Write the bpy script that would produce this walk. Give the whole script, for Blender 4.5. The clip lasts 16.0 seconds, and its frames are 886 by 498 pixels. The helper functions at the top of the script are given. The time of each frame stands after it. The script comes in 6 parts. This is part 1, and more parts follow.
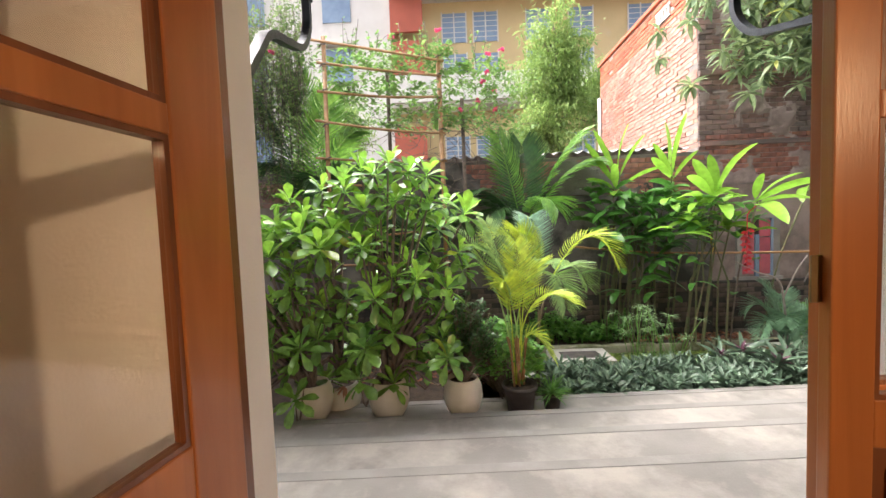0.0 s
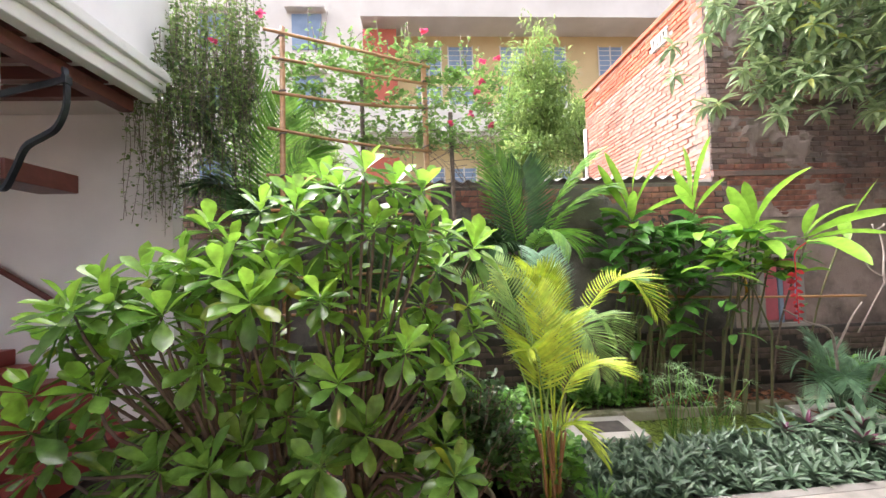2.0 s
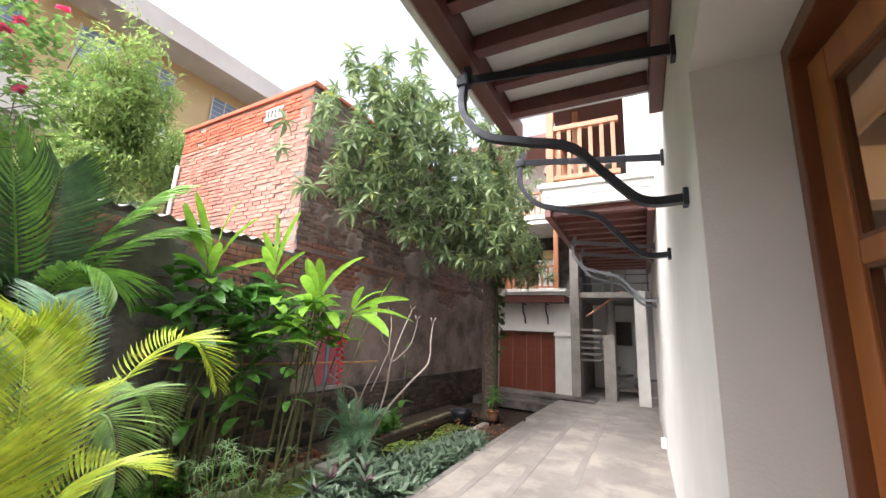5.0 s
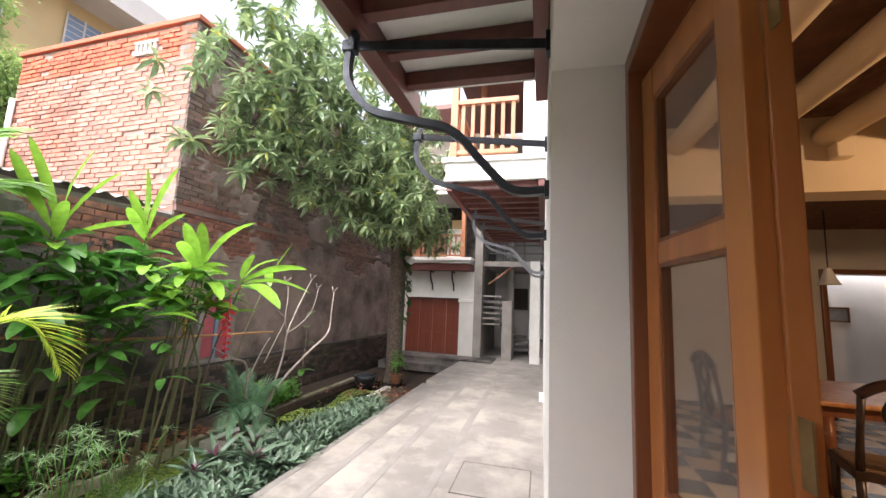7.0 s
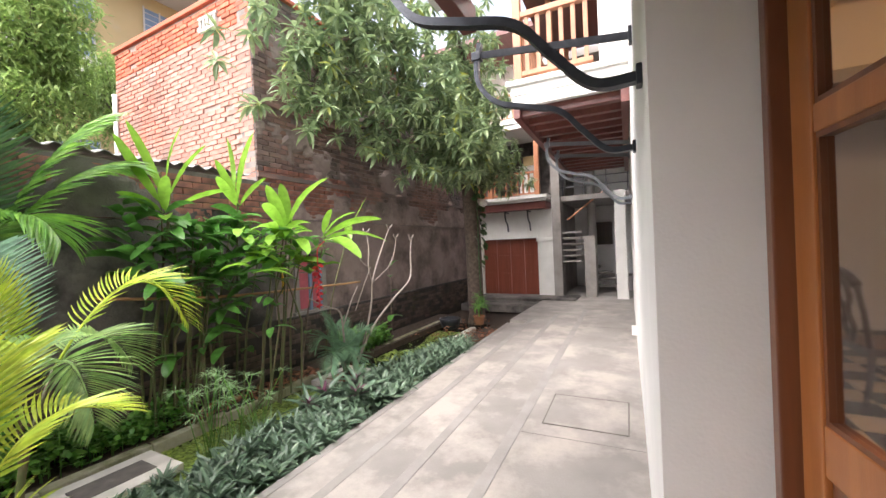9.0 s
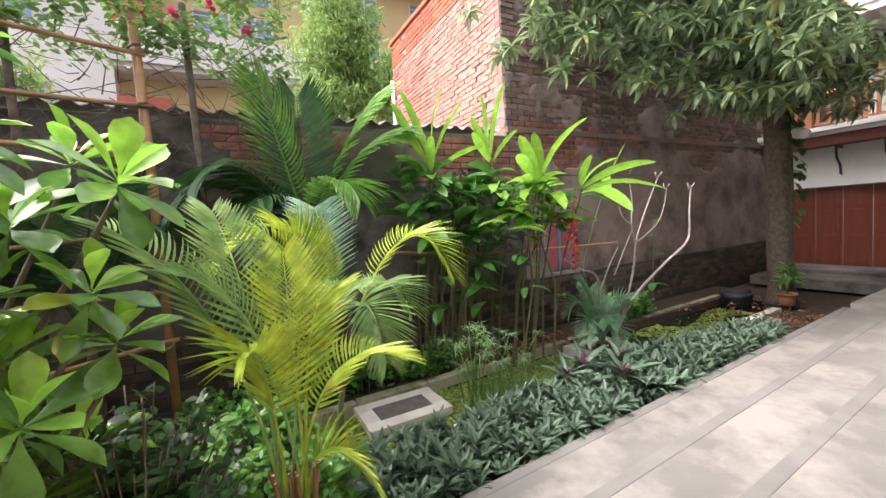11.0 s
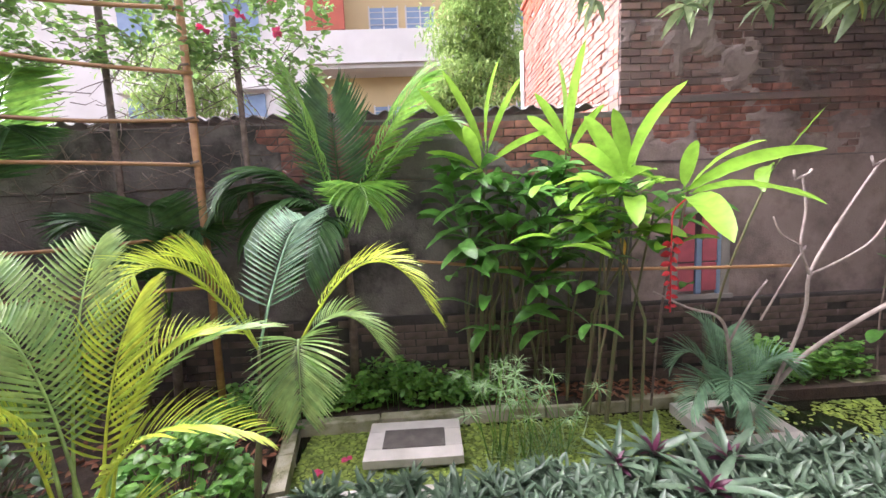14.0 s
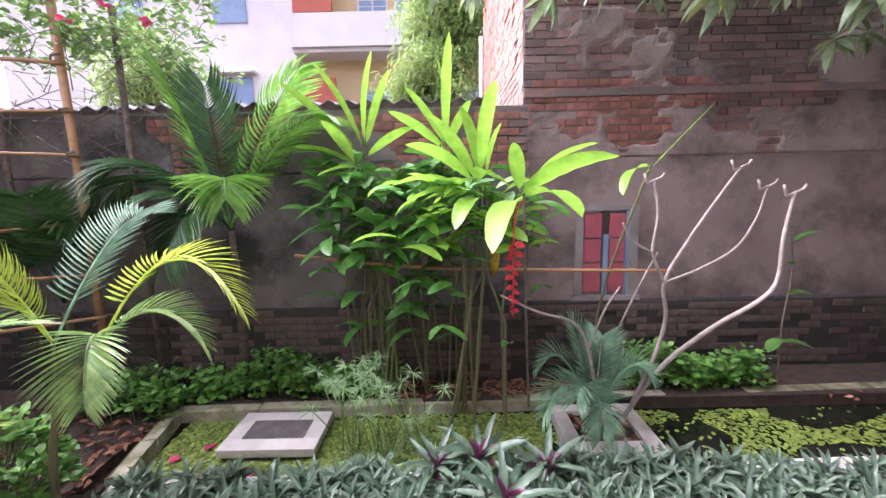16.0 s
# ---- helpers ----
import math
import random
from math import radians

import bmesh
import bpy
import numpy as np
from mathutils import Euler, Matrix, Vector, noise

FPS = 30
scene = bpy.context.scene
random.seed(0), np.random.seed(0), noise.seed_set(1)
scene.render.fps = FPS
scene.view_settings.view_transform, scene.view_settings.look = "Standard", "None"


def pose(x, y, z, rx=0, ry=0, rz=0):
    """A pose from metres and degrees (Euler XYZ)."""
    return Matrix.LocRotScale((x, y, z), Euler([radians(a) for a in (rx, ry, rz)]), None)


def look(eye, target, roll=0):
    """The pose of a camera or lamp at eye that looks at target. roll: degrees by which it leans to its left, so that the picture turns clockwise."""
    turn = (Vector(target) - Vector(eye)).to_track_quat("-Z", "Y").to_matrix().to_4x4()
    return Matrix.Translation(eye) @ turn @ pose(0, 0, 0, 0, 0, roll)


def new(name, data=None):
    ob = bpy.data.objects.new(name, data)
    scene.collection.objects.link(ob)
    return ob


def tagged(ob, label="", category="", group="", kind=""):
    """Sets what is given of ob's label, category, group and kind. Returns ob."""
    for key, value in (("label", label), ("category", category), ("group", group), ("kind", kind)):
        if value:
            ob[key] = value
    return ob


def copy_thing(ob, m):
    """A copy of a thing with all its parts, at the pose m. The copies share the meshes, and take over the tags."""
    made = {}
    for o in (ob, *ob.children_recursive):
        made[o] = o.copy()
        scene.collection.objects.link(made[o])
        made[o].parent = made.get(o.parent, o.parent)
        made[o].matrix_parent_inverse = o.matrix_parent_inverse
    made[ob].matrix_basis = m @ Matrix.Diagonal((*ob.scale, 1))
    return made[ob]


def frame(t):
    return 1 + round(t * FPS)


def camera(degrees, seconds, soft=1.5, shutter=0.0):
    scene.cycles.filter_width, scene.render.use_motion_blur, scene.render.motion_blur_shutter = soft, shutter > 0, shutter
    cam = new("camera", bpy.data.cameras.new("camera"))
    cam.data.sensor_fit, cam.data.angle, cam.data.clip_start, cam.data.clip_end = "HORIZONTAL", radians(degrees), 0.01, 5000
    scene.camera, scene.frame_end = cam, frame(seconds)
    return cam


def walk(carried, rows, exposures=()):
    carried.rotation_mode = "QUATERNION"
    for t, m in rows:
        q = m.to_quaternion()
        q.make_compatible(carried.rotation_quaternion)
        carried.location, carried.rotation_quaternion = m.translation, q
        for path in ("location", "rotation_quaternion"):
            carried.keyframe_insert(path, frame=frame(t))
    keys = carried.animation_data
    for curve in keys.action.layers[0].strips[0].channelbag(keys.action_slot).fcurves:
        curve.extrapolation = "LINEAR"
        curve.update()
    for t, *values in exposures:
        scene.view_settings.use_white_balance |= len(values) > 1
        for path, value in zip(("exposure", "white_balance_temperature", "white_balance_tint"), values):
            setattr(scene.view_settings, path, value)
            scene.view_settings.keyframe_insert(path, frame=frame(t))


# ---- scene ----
cam = camera(97.7, 16.0)
PATH = [
    (0, (0.118, -0.089, 1.37), (0.066, 1.907, 1.262), -2.2),
    (0.5, (0.143, 0.14, 1.34), (0.078, 2.134, 1.21), -1.6),
    (1, (0.112, 0.416, 1.411), (0.107, 2.413, 1.291), -1.2),
    (1.5, (0.003, 0.723, 1.394), (0.036, 2.722, 1.369), -1.4),
    (2, (-0.098, 1.012, 1.413), (0.018, 3.008, 1.479), -1.8),
    (2.5, (-0.069, 1.183, 1.368), (0.344, 3.136, 1.484), -1.9),
    (3, (-0.083, 1.309, 1.367), (0.674, 3.157, 1.462), -1.9),
    (3.5, (0.044, 1.343, 1.345), (1.176, 2.988, 1.447), -0.9),
    (4, (0.092, 1.317, 1.36), (1.505, 2.724, 1.514), 0.7),
    (4.5, (0.113, 1.29, 1.373), (1.711, 2.458, 1.66), 2.2),
    (4.7, (0.092, 1.369, 1.36), (1.74, 2.442, 1.723), 2.3),
    (6.8, (0.168, 1.201, 1.429), (2.05, 1.792, 1.753), 2.7),
    (7, (0.16, 1.2, 1.439), (2.058, 1.773, 1.701), 2.5),
    (7.5, (0.153, 1.179, 1.413), (2.067, 1.738, 1.564), 2.0),
    (8, (0.137, 1.164, 1.393), (2.042, 1.772, 1.451), 0.8),
    (8.5, (0.158, 1.18, 1.375), (2.017, 1.918, 1.363), -0.9),
    (9, (0.302, 1.246, 1.363), (2.072, 2.178, 1.351), -2.4),
    (9.5, (0.374, 1.312, 1.352), (1.991, 2.489, 1.339), -3.5),
    (10, (0.428, 1.471, 1.237), (1.865, 2.863, 1.221), -4.3),
    (10.2, (0.431, 1.535, 1.23), (1.763, 3.027, 1.213), -4.7),
    (12.3, (1.048, 2.078, 1.498), (1.379, 4.024, 1.177), -2.4),
    (12.5, (1.15, 2.082, 1.516), (1.372, 4.042, 1.187), -2.8),
    (13, (1.405, 2.067, 1.537), (1.456, 4.038, 1.205), -3.2),
    (13.5, (1.699, 2.089, 1.518), (1.668, 4.071, 1.254), -3.0),
    (14, (2.022, 2.073, 1.52), (2.087, 4.06, 1.298), -2.5),
    (14.5, (2.355, 2.039, 1.543), (2.493, 4.02, 1.306), -2.6),
    (15, (2.696, 2.064, 1.564), (2.794, 4.047, 1.325), -2.8),
    (15.5, (3.047, 2.066, 1.582), (3.063, 4.048, 1.311), -2.3),
    (16, (3.298, 2.094, 1.578), (3.283, 4.072, 1.283), -1.3),
]
EXPOSURES = [(0.0, 2.24, 6500, 11), (1.0, 2.42, 6500, 12), (2.0, 2.25, 6450, 15), (3.0, 2.05, 6450, 15), (4.0, 1.84, 6450, 13), (7.0, 2.10, 6400, 13), (8.0, 2.12, 6450, 15), (9.0, 2.06, 6450, 14), (10.0, 1.84, 6400, 12), (12.5, 2.22, 6350, 21), (14.5, 2.30, 6050, 26), (16.0, 2.36, 5850, 31)]
walk(cam, [(t, look(eye, target, roll)) for t, eye, target, roll in PATH], EXPOSURES)

# ---- light ----
SUN_EL, SUN_ROT = 55, -68
world = bpy.data.worlds.new("world")
scene.world = world
world.use_nodes = True
wn = world.node_tree
sky = wn.nodes.new("ShaderNodeTexSky")
sky.sky_type, sky.sun_disc = "NISHITA", False
sky.sun_elevation, sky.sun_rotation = radians(SUN_EL), radians(SUN_ROT)
sky.air_density, sky.dust_density, sky.ozone_density = 1.0, 6.0, 1.0
desat = wn.nodes.new("ShaderNodeHueSaturation")
desat.inputs["Saturation"].default_value = 0.4
wn.links.new(sky.outputs[0], desat.inputs["Color"])
wn.links.new(desat.outputs[0], wn.nodes["Background"].inputs[0])
wn.nodes["Background"].inputs[1].default_value = 0.15
sun = new("sun", bpy.data.lights.new("sun", "SUN"))
sun.data.energy, sun.data.angle, sun.data.color = 1.25, radians(80), (1.0, 0.96, 0.9)
sun.matrix_world = look((-14.0, 5.6, 21.5), (0, 0, 0))

# ---- materials ----


def mat(name, col, col2=None, rough=0.7, scale=8.0, fine=60.0, bump=0.15, metal=0.0, stain=None, stain_scale=1.2, stain_lo=0.5, stain_hi=0.7, island=False, per_object=0.0, coat=0.0, spec=0.5):
    """Procedural paint, plaster, wood or stone: two noise scales, a stain layer and fine relief."""
    m = bpy.data.materials.new(name)
    m.use_nodes = True
    nt = m.node_tree
    N, L = nt.nodes, nt.links
    b = N["Principled BSDF"]
    tc = N.new("ShaderNodeTexCoord")
    n1 = N.new("ShaderNodeTexNoise")
    n1.inputs["Scale"].default_value, n1.inputs["Detail"].default_value = scale, 6
    L.new(tc.outputs["Object"], n1.inputs["Vector"])
    ramp = N.new("ShaderNodeValToRGB")
    ramp.color_ramp.elements[0].position, ramp.color_ramp.elements[1].position = 0.32, 0.68
    ramp.color_ramp.elements[0].color = (*col, 1)
    ramp.color_ramp.elements[1].color = (*(col2 or [c * 0.75 for c in col]), 1)
    L.new(n1.outputs["Fac"], ramp.inputs[0])
    out = ramp.outputs[0]
    if stain:
        n2 = N.new("ShaderNodeTexNoise")
        n2.inputs["Scale"].default_value, n2.inputs["Detail"].default_value, n2.inputs["Roughness"].default_value = stain_scale, 8, 0.65
        L.new(tc.outputs["Object"], n2.inputs["Vector"])
        r2 = N.new("ShaderNodeValToRGB")
        r2.color_ramp.elements[0].position, r2.color_ramp.elements[1].position = stain_lo, stain_hi
        L.new(n2.outputs["Fac"], r2.inputs[0])
        mx = N.new("ShaderNodeMixRGB")
        L.new(r2.outputs[0], mx.inputs[0])
        L.new(out, mx.inputs[1])
        mx.inputs[2].default_value = (*stain, 1)
        out = mx.outputs[0]
    if island or per_object:
        hs = N.new("ShaderNodeHueSaturation")
        src = N.new("ShaderNodeNewGeometry").outputs["Random Per Island"] if island else N.new("ShaderNodeObjectInfo").outputs["Random"]
        mr = N.new("ShaderNodeMapRange")
        mr.inputs["To Min"].default_value, mr.inputs["To Max"].default_value = 1 - (per_object or 0.3), 1 + (per_object or 0.3)
        L.new(src, mr.inputs[0])
        L.new(mr.outputs[0], hs.inputs["Value"])
        L.new(out, hs.inputs["Color"])
        out = hs.outputs[0]
    L.new(out, b.inputs["Base Color"])
    b.inputs["Roughness"].default_value, b.inputs["Metallic"].default_value = rough, metal
    b.inputs["Specular IOR Level"].default_value = spec
    b.inputs["Coat Weight"].default_value = coat
    if bump:
        n3 = N.new("ShaderNodeTexNoise")
        n3.inputs["Scale"].default_value, n3.inputs["Detail"].default_value = fine, 5
        L.new(tc.outputs["Object"], n3.inputs["Vector"])
        bp = N.new("ShaderNodeBump")
        bp.inputs["Strength"].default_value, bp.inputs["Distance"].default_value = bump, 0.02
        L.new(n3.outputs["Fac"], bp.inputs["Height"])
        L.new(bp.outputs[0], b.inputs["Normal"])
    return m


def wood(name, dark, light, rough=0.35, axis=2, coat=0.2, per_object=0.0):
    """Timber with grain along one axis."""
    m = mat(name, dark, light, rough=rough, scale=1.0, fine=30, bump=0.06, coat=coat, per_object=per_object)
    nt = m.node_tree
    mp = nt.nodes.new("ShaderNodeMapping")
    s = [9.0, 9.0, 9.0]
    s[axis] = 0.7
    mp.inputs["Scale"].default_value = s
    tcn = [n for n in nt.nodes if n.type == "TEX_COORD"][0]
    nt.links.new(tcn.outputs["Object"], mp.inputs[0])
    for n in nt.nodes:
        if n.type == "TEX_NOISE":
            n.inputs["Distortion"].default_value = 1.2
            nt.links.new(mp.outputs[0], n.inputs["Vector"])
    return m


def leafmat(name, c1, c2, rough=0.4, trans=0.35, c3=None, vary=0.35):
    """Leaf: each island its own green, glossy above, light passing through."""
    m = bpy.data.materials.new(name)
    m.use_nodes = True
    N, L = m.node_tree.nodes, m.node_tree.links
    b = N["Principled BSDF"]
    g = N.new("ShaderNodeNewGeometry")
    ramp = N.new("ShaderNodeValToRGB")
    e = ramp.color_ramp.elements
    e[0].color, e[1].color = (*c1, 1), (*c2, 1)
    if c3:
        k = e.new(0.93)
        e[-1].position = 1.0
        k.color = (*c2, 1)
        e[-1].color = (*c3, 1)
    L.new(g.outputs["Random Per Island"], ramp.inputs[0])
    tc = N.new("ShaderNodeTexCoord")
    nz = N.new("ShaderNodeTexNoise")
    nz.inputs["Scale"].default_value, nz.inputs["Detail"].default_value = 14, 4
    L.new(tc.outputs["Object"], nz.inputs["Vector"])
    mr = N.new("ShaderNodeMapRange")
    mr.inputs["From Min"].default_value, mr.inputs["From Max"].default_value = 0.3, 0.7
    mr.inputs["To Min"].default_value, mr.inputs["To Max"].default_value = 1 - vary, 1 + vary
    L.new(nz.outputs["Fac"], mr.inputs[0])
    hs = N.new("ShaderNodeHueSaturation")
    L.new(mr.outputs[0], hs.inputs["Value"])
    hs.inputs["Saturation"].default_value = 0.97
    L.new(ramp.outputs[0], hs.inputs["Color"])
    L.new(hs.outputs[0], b.inputs["Base Color"])
    b.inputs["Roughness"].default_value = rough
    tr = N.new("ShaderNodeBsdfTranslucent")
    h2 = N.new("ShaderNodeHueSaturation")
    h2.inputs["Saturation"].default_value, h2.inputs["Value"].default_value = 1.0, 1.5
    L.new(hs.outputs[0], h2.inputs["Color"])
    L.new(h2.outputs[0], tr.inputs[0])
    mx = N.new("ShaderNodeMixShader")
    mx.inputs[0].default_value = trans
    L.new(b.outputs[0], mx.inputs[1])
    L.new(tr.outputs[0], mx.inputs[2])
    L.new(mx.outputs[0], N["Material Output"].inputs[0])
    return m


M_WHITE = mat("white_plaster", (0.85, 0.83, 0.82), (0.78, 0.76, 0.755), rough=0.85, scale=2.2, fine=90, bump=0.12, stain=(0.72, 0.695, 0.68), stain_scale=0.9, stain_lo=0.58, stain_hi=0.95)
M_TRIM = mat("white_trim", (0.80, 0.79, 0.76), (0.72, 0.71, 0.68), rough=0.6, scale=3, stain=(0.45, 0.43, 0.4), stain_scale=2, stain_lo=0.62, stain_hi=0.9)
M_GREYWALL = mat("grey_plaster", (0.34, 0.315, 0.295), (0.24, 0.22, 0.205), rough=0.9, scale=2.5, fine=60, bump=0.25, stain=(0.2, 0.19, 0.18), stain_scale=1.5)
M_CONC = mat("terrace_concrete", (0.235, 0.216, 0.205), (0.175, 0.160, 0.150), rough=0.6, scale=2.2, fine=70, bump=0.1, stain=(0.33, 0.295, 0.27), stain_scale=1.6, stain_lo=0.46, stain_hi=0.62)
M_CONC_P = mat("worn_concrete", (0.25, 0.233, 0.222), (0.185, 0.172, 0.164), rough=0.55, scale=3.5, fine=70, bump=0.1, stain=(0.18, 0.166, 0.156), stain_scale=2.2, stain_lo=0.5, stain_hi=0.75)
M_CONC_D = mat("dark_concrete", (0.15, 0.138, 0.128), (0.21, 0.196, 0.185), rough=0.75, scale=4, fine=70, bump=0.15, stain=(0.23, 0.215, 0.2), stain_scale=3, stain_lo=0.5, stain_hi=0.65)
M_KERB = mat("mossy_kerb", (0.42, 0.39, 0.30), (0.22, 0.22, 0.11), rough=0.9, scale=5, fine=50, bump=0.4, stain=(0.10, 0.11, 0.04), stain_scale=2.5, stain_lo=0.5, stain_hi=0.65)
M_SLAB = mat("pale_stone", (0.62, 0.58, 0.54), (0.50, 0.47, 0.43), rough=0.7, scale=6, fine=80, bump=0.15, stain=(0.3, 0.28, 0.24), stain_scale=4, stain_lo=0.6, stain_hi=0.8)
M_DARKLID = mat("dark_lid", (0.14, 0.12, 0.11), (0.09, 0.08, 0.075), rough=0.8, scale=9, stain=(0.2, 0.18, 0.16), stain_scale=6, stain_lo=0.55, stain_hi=0.8)
M_OLDWALL = mat("stained_plaster", (0.22, 0.20, 0.185), (0.12, 0.105, 0.10), rough=0.95, scale=1.6, fine=45, bump=0.5, stain=(0.045, 0.042, 0.04), stain_scale=1.3, stain_lo=0.46, stain_hi=0.62)
M_BRICKDK = mat("damp_brick", (0.12, 0.085, 0.07), (0.07, 0.052, 0.046), rough=0.9, scale=5, fine=40, bump=0.5, island=True, per_object=0.35, stain=(0.05, 0.05, 0.03), stain_scale=3)
M_PLINTH = mat("damp_plinth", (0.06, 0.052, 0.048), (0.035, 0.03, 0.028), rough=0.9, scale=4, fine=40, bump=0.5)
M_DAMPWALL = mat("damp_plaster", (0.36, 0.285, 0.26), (0.25, 0.195, 0.178), rough=0.95, scale=1.6, fine=50, bump=0.4, stain=(0.10, 0.078, 0.07), stain_scale=1.7, stain_lo=0.43, stain_hi=0.70)
M_MORTAR = mat("old_mortar", (0.26, 0.235, 0.215), (0.17, 0.155, 0.145), rough=0.95, scale=3, fine=70, bump=0.5, stain=(0.09, 0.08, 0.075), stain_scale=1.4, stain_lo=0.5, stain_hi=0.68)
M_MORTAR2 = mat("pale_mortar", (0.44, 0.36, 0.32), (0.36, 0.28, 0.24), rough=0.95, scale=3, fine=70, bump=0.5)
M_BRICK = mat("weathered_brick", (0.36, 0.15, 0.11), (0.25, 0.12, 0.095), rough=0.92, scale=6, fine=50, bump=0.5, per_object=0.3, stain=(0.07, 0.055, 0.05), stain_scale=2.0, stain_lo=0.5, stain_hi=0.72)
M_BRICKJ = mat("weathered_brick_rest", (0.29, 0.165, 0.135), (0.21, 0.135, 0.115), rough=0.92, scale=4, fine=50, bump=0.5, island=True, stain=(0.13, 0.11, 0.102), stain_scale=0.9, stain_lo=0.42, stain_hi=0.6)
M_BRICKO = mat("orange_brick", (0.42, 0.16, 0.11), (0.38, 0.22, 0.18), rough=0.9, scale=3, fine=50, bump=0.4, per_object=0.22, stain=(0.40, 0.285, 0.24), stain_scale=1.3, stain_lo=0.48, stain_hi=0.7)
M_BRICKOJ = mat("orange_brick_rest", (0.42, 0.16, 0.11), (0.38, 0.22, 0.18), rough=0.9, scale=3, fine=50, bump=0.4, island=True, stain=(0.40, 0.285, 0.24), stain_scale=1.3, stain_lo=0.48, stain_hi=0.7)
M_BRICKR = mat("red_brick", (0.52, 0.14, 0.075), (0.42, 0.13, 0.08), rough=0.9, scale=5, fine=50, bump=0.4, per_object=0.25, island=True)
M_SOIL = mat("soil", (0.075, 0.05, 0.035), (0.04, 0.028, 0.02), rough=1, scale=12, fine=60, bump=0.9)
M_TEAK = wood("teak", (0.36, 0.12, 0.035), (0.50, 0.185, 0.055), rough=0.3, coat=0.25)
M_TEAK_D = wood("teak_dark", (0.14, 0.045, 0.018), (0.22, 0.075, 0.03), rough=0.35)
M_TEAK_L = wood("teak_pale", (0.55, 0.27, 0.10), (0.36, 0.15, 0.05), rough=0.4)
M_MAROON = wood("maroon_timber", (0.105, 0.028, 0.022), (0.15, 0.042, 0.032), rough=0.5, axis=0)
M_REDDOOR = wood("red_door", (0.17, 0.04, 0.022), (0.22, 0.055, 0.03), rough=0.45)
M_RAILWOOD = wood("rail_wood", (0.42, 0.18, 0.09), (0.34, 0.13, 0.06), rough=0.5)
M_IRON = mat("black_iron", (0.035, 0.039, 0.048), (0.05, 0.055, 0.066), rough=0.38, scale=20, fine=80, bump=0.15, metal=0.6)
M_PIPE = mat("grey_pipe", (0.16, 0.17, 0.19), (0.12, 0.125, 0.14), rough=0.45, scale=10)
M_REDSTEP = mat("red_oxide", (0.30, 0.05, 0.035), (0.24, 0.04, 0.03), rough=0.4, scale=4)
M_BAMBOO = wood("bamboo", (0.36, 0.20, 0.09), (0.24, 0.12, 0.05), rough=0.55, axis=0, per_object=0.2)
M_BARK = mat("bark", (0.17, 0.13, 0.105), (0.085, 0.065, 0.05), rough=0.95, scale=14, fine=40, bump=0.8)
M_TWIG = mat("dry_twig", (0.20, 0.155, 0.13), (0.12, 0.09, 0.075), rough=0.9, scale=20)
M_PALEBARK = mat("plumeria_bark", (0.40, 0.34, 0.31), (0.27, 0.22, 0.20), rough=0.85, scale=20, fine=60, bump=0.4)
M_YELLOW = mat("yellow_paint", (0.62, 0.46, 0.24), (0.56, 0.42, 0.22), rough=0.85, scale=1, stain=(0.55, 0.45, 0.3), stain_scale=0.6, stain_lo=0.58, stain_hi=0.8)
M_PALEPAINT = mat("pale_paint", (0.66, 0.62, 0.58), (0.58, 0.54, 0.50), rough=0.85, scale=1, stain=(0.5, 0.47, 0.44), stain_scale=0.9, stain_lo=0.6, stain_hi=0.8)
M_REDPAINT = mat("red_paint", (0.42, 0.10, 0.06), (0.36, 0.09, 0.055), rough=0.8, scale=2)
M_BLUEWIN = mat("blue_shutter", (0.22, 0.30, 0.42), (0.17, 0.24, 0.35), rough=0.5, scale=3)
M_ROOF = mat("corrugated_sheet", (0.34, 0.33, 0.33), (0.22, 0.21, 0.21), rough=0.7, scale=3, stain=(0.14, 0.12, 0.11), stain_scale=2)
M_CREAM = mat("cream_wall", (0.72, 0.58, 0.40), (0.66, 0.52, 0.35), rough=0.9, scale=2)
M_JACK = mat("brick_ceiling", (0.20, 0.09, 0.05), (0.13, 0.06, 0.035), rough=0.85, scale=9, fine=30, bump=0.6, stain=(0.3, 0.17, 0.1), stain_scale=6, stain_lo=0.55, stain_hi=0.75)
M_ROOMGREY = mat("room_plaster", (0.60, 0.57, 0.52), (0.54, 0.51, 0.47), rough=0.9, scale=2)

# ---- mesh helpers ----


def obj(name, bm, material, parent=None, smooth=False):
    me = bpy.data.meshes.new(name)
    bm.to_mesh(me)
    bm.free()
    me.materials.append(material)
    if smooth:
        for p in me.polygons:
            p.use_smooth = True
    ob = new(name, me)
    if parent:
        ob.parent = parent
    return ob


def part(name, bm, material, parent, label="", smooth=False):
    ob = obj(name, bm, material, parent, smooth)
    if label:
        ob["label"] = label
    return ob


def thing(name, at=(0, 0, 0), label="", category="", group="", kind="", rz=0):
    ob = new(name)
    ob.matrix_world = pose(*at, 0, 0, rz)
    ob.empty_display_size = 0.1
    return tagged(ob, label, category, group, kind)


def box(bm, x0, y0, z0, x1, y1, z1, bevel=0.0, m=None):
    r = bmesh.ops.create_cube(bm, size=1)
    vs = r["verts"]
    c = Vector(((x0 + x1) / 2, (y0 + y1) / 2, (z0 + z1) / 2))
    s = Vector((abs(x1 - x0), abs(y1 - y0), abs(z1 - z0)))
    for v in vs:
        v.co = Vector((v.co.x * s.x, v.co.y * s.y, v.co.z * s.z)) + c
        if m:
            v.co = m @ v.co
    if bevel:
        es = list({e for v in vs for e in v.link_edges})
        bmesh.ops.bevel(bm, geom=es, offset=bevel, segments=2, affect="EDGES", profile=0.6)
    return bm


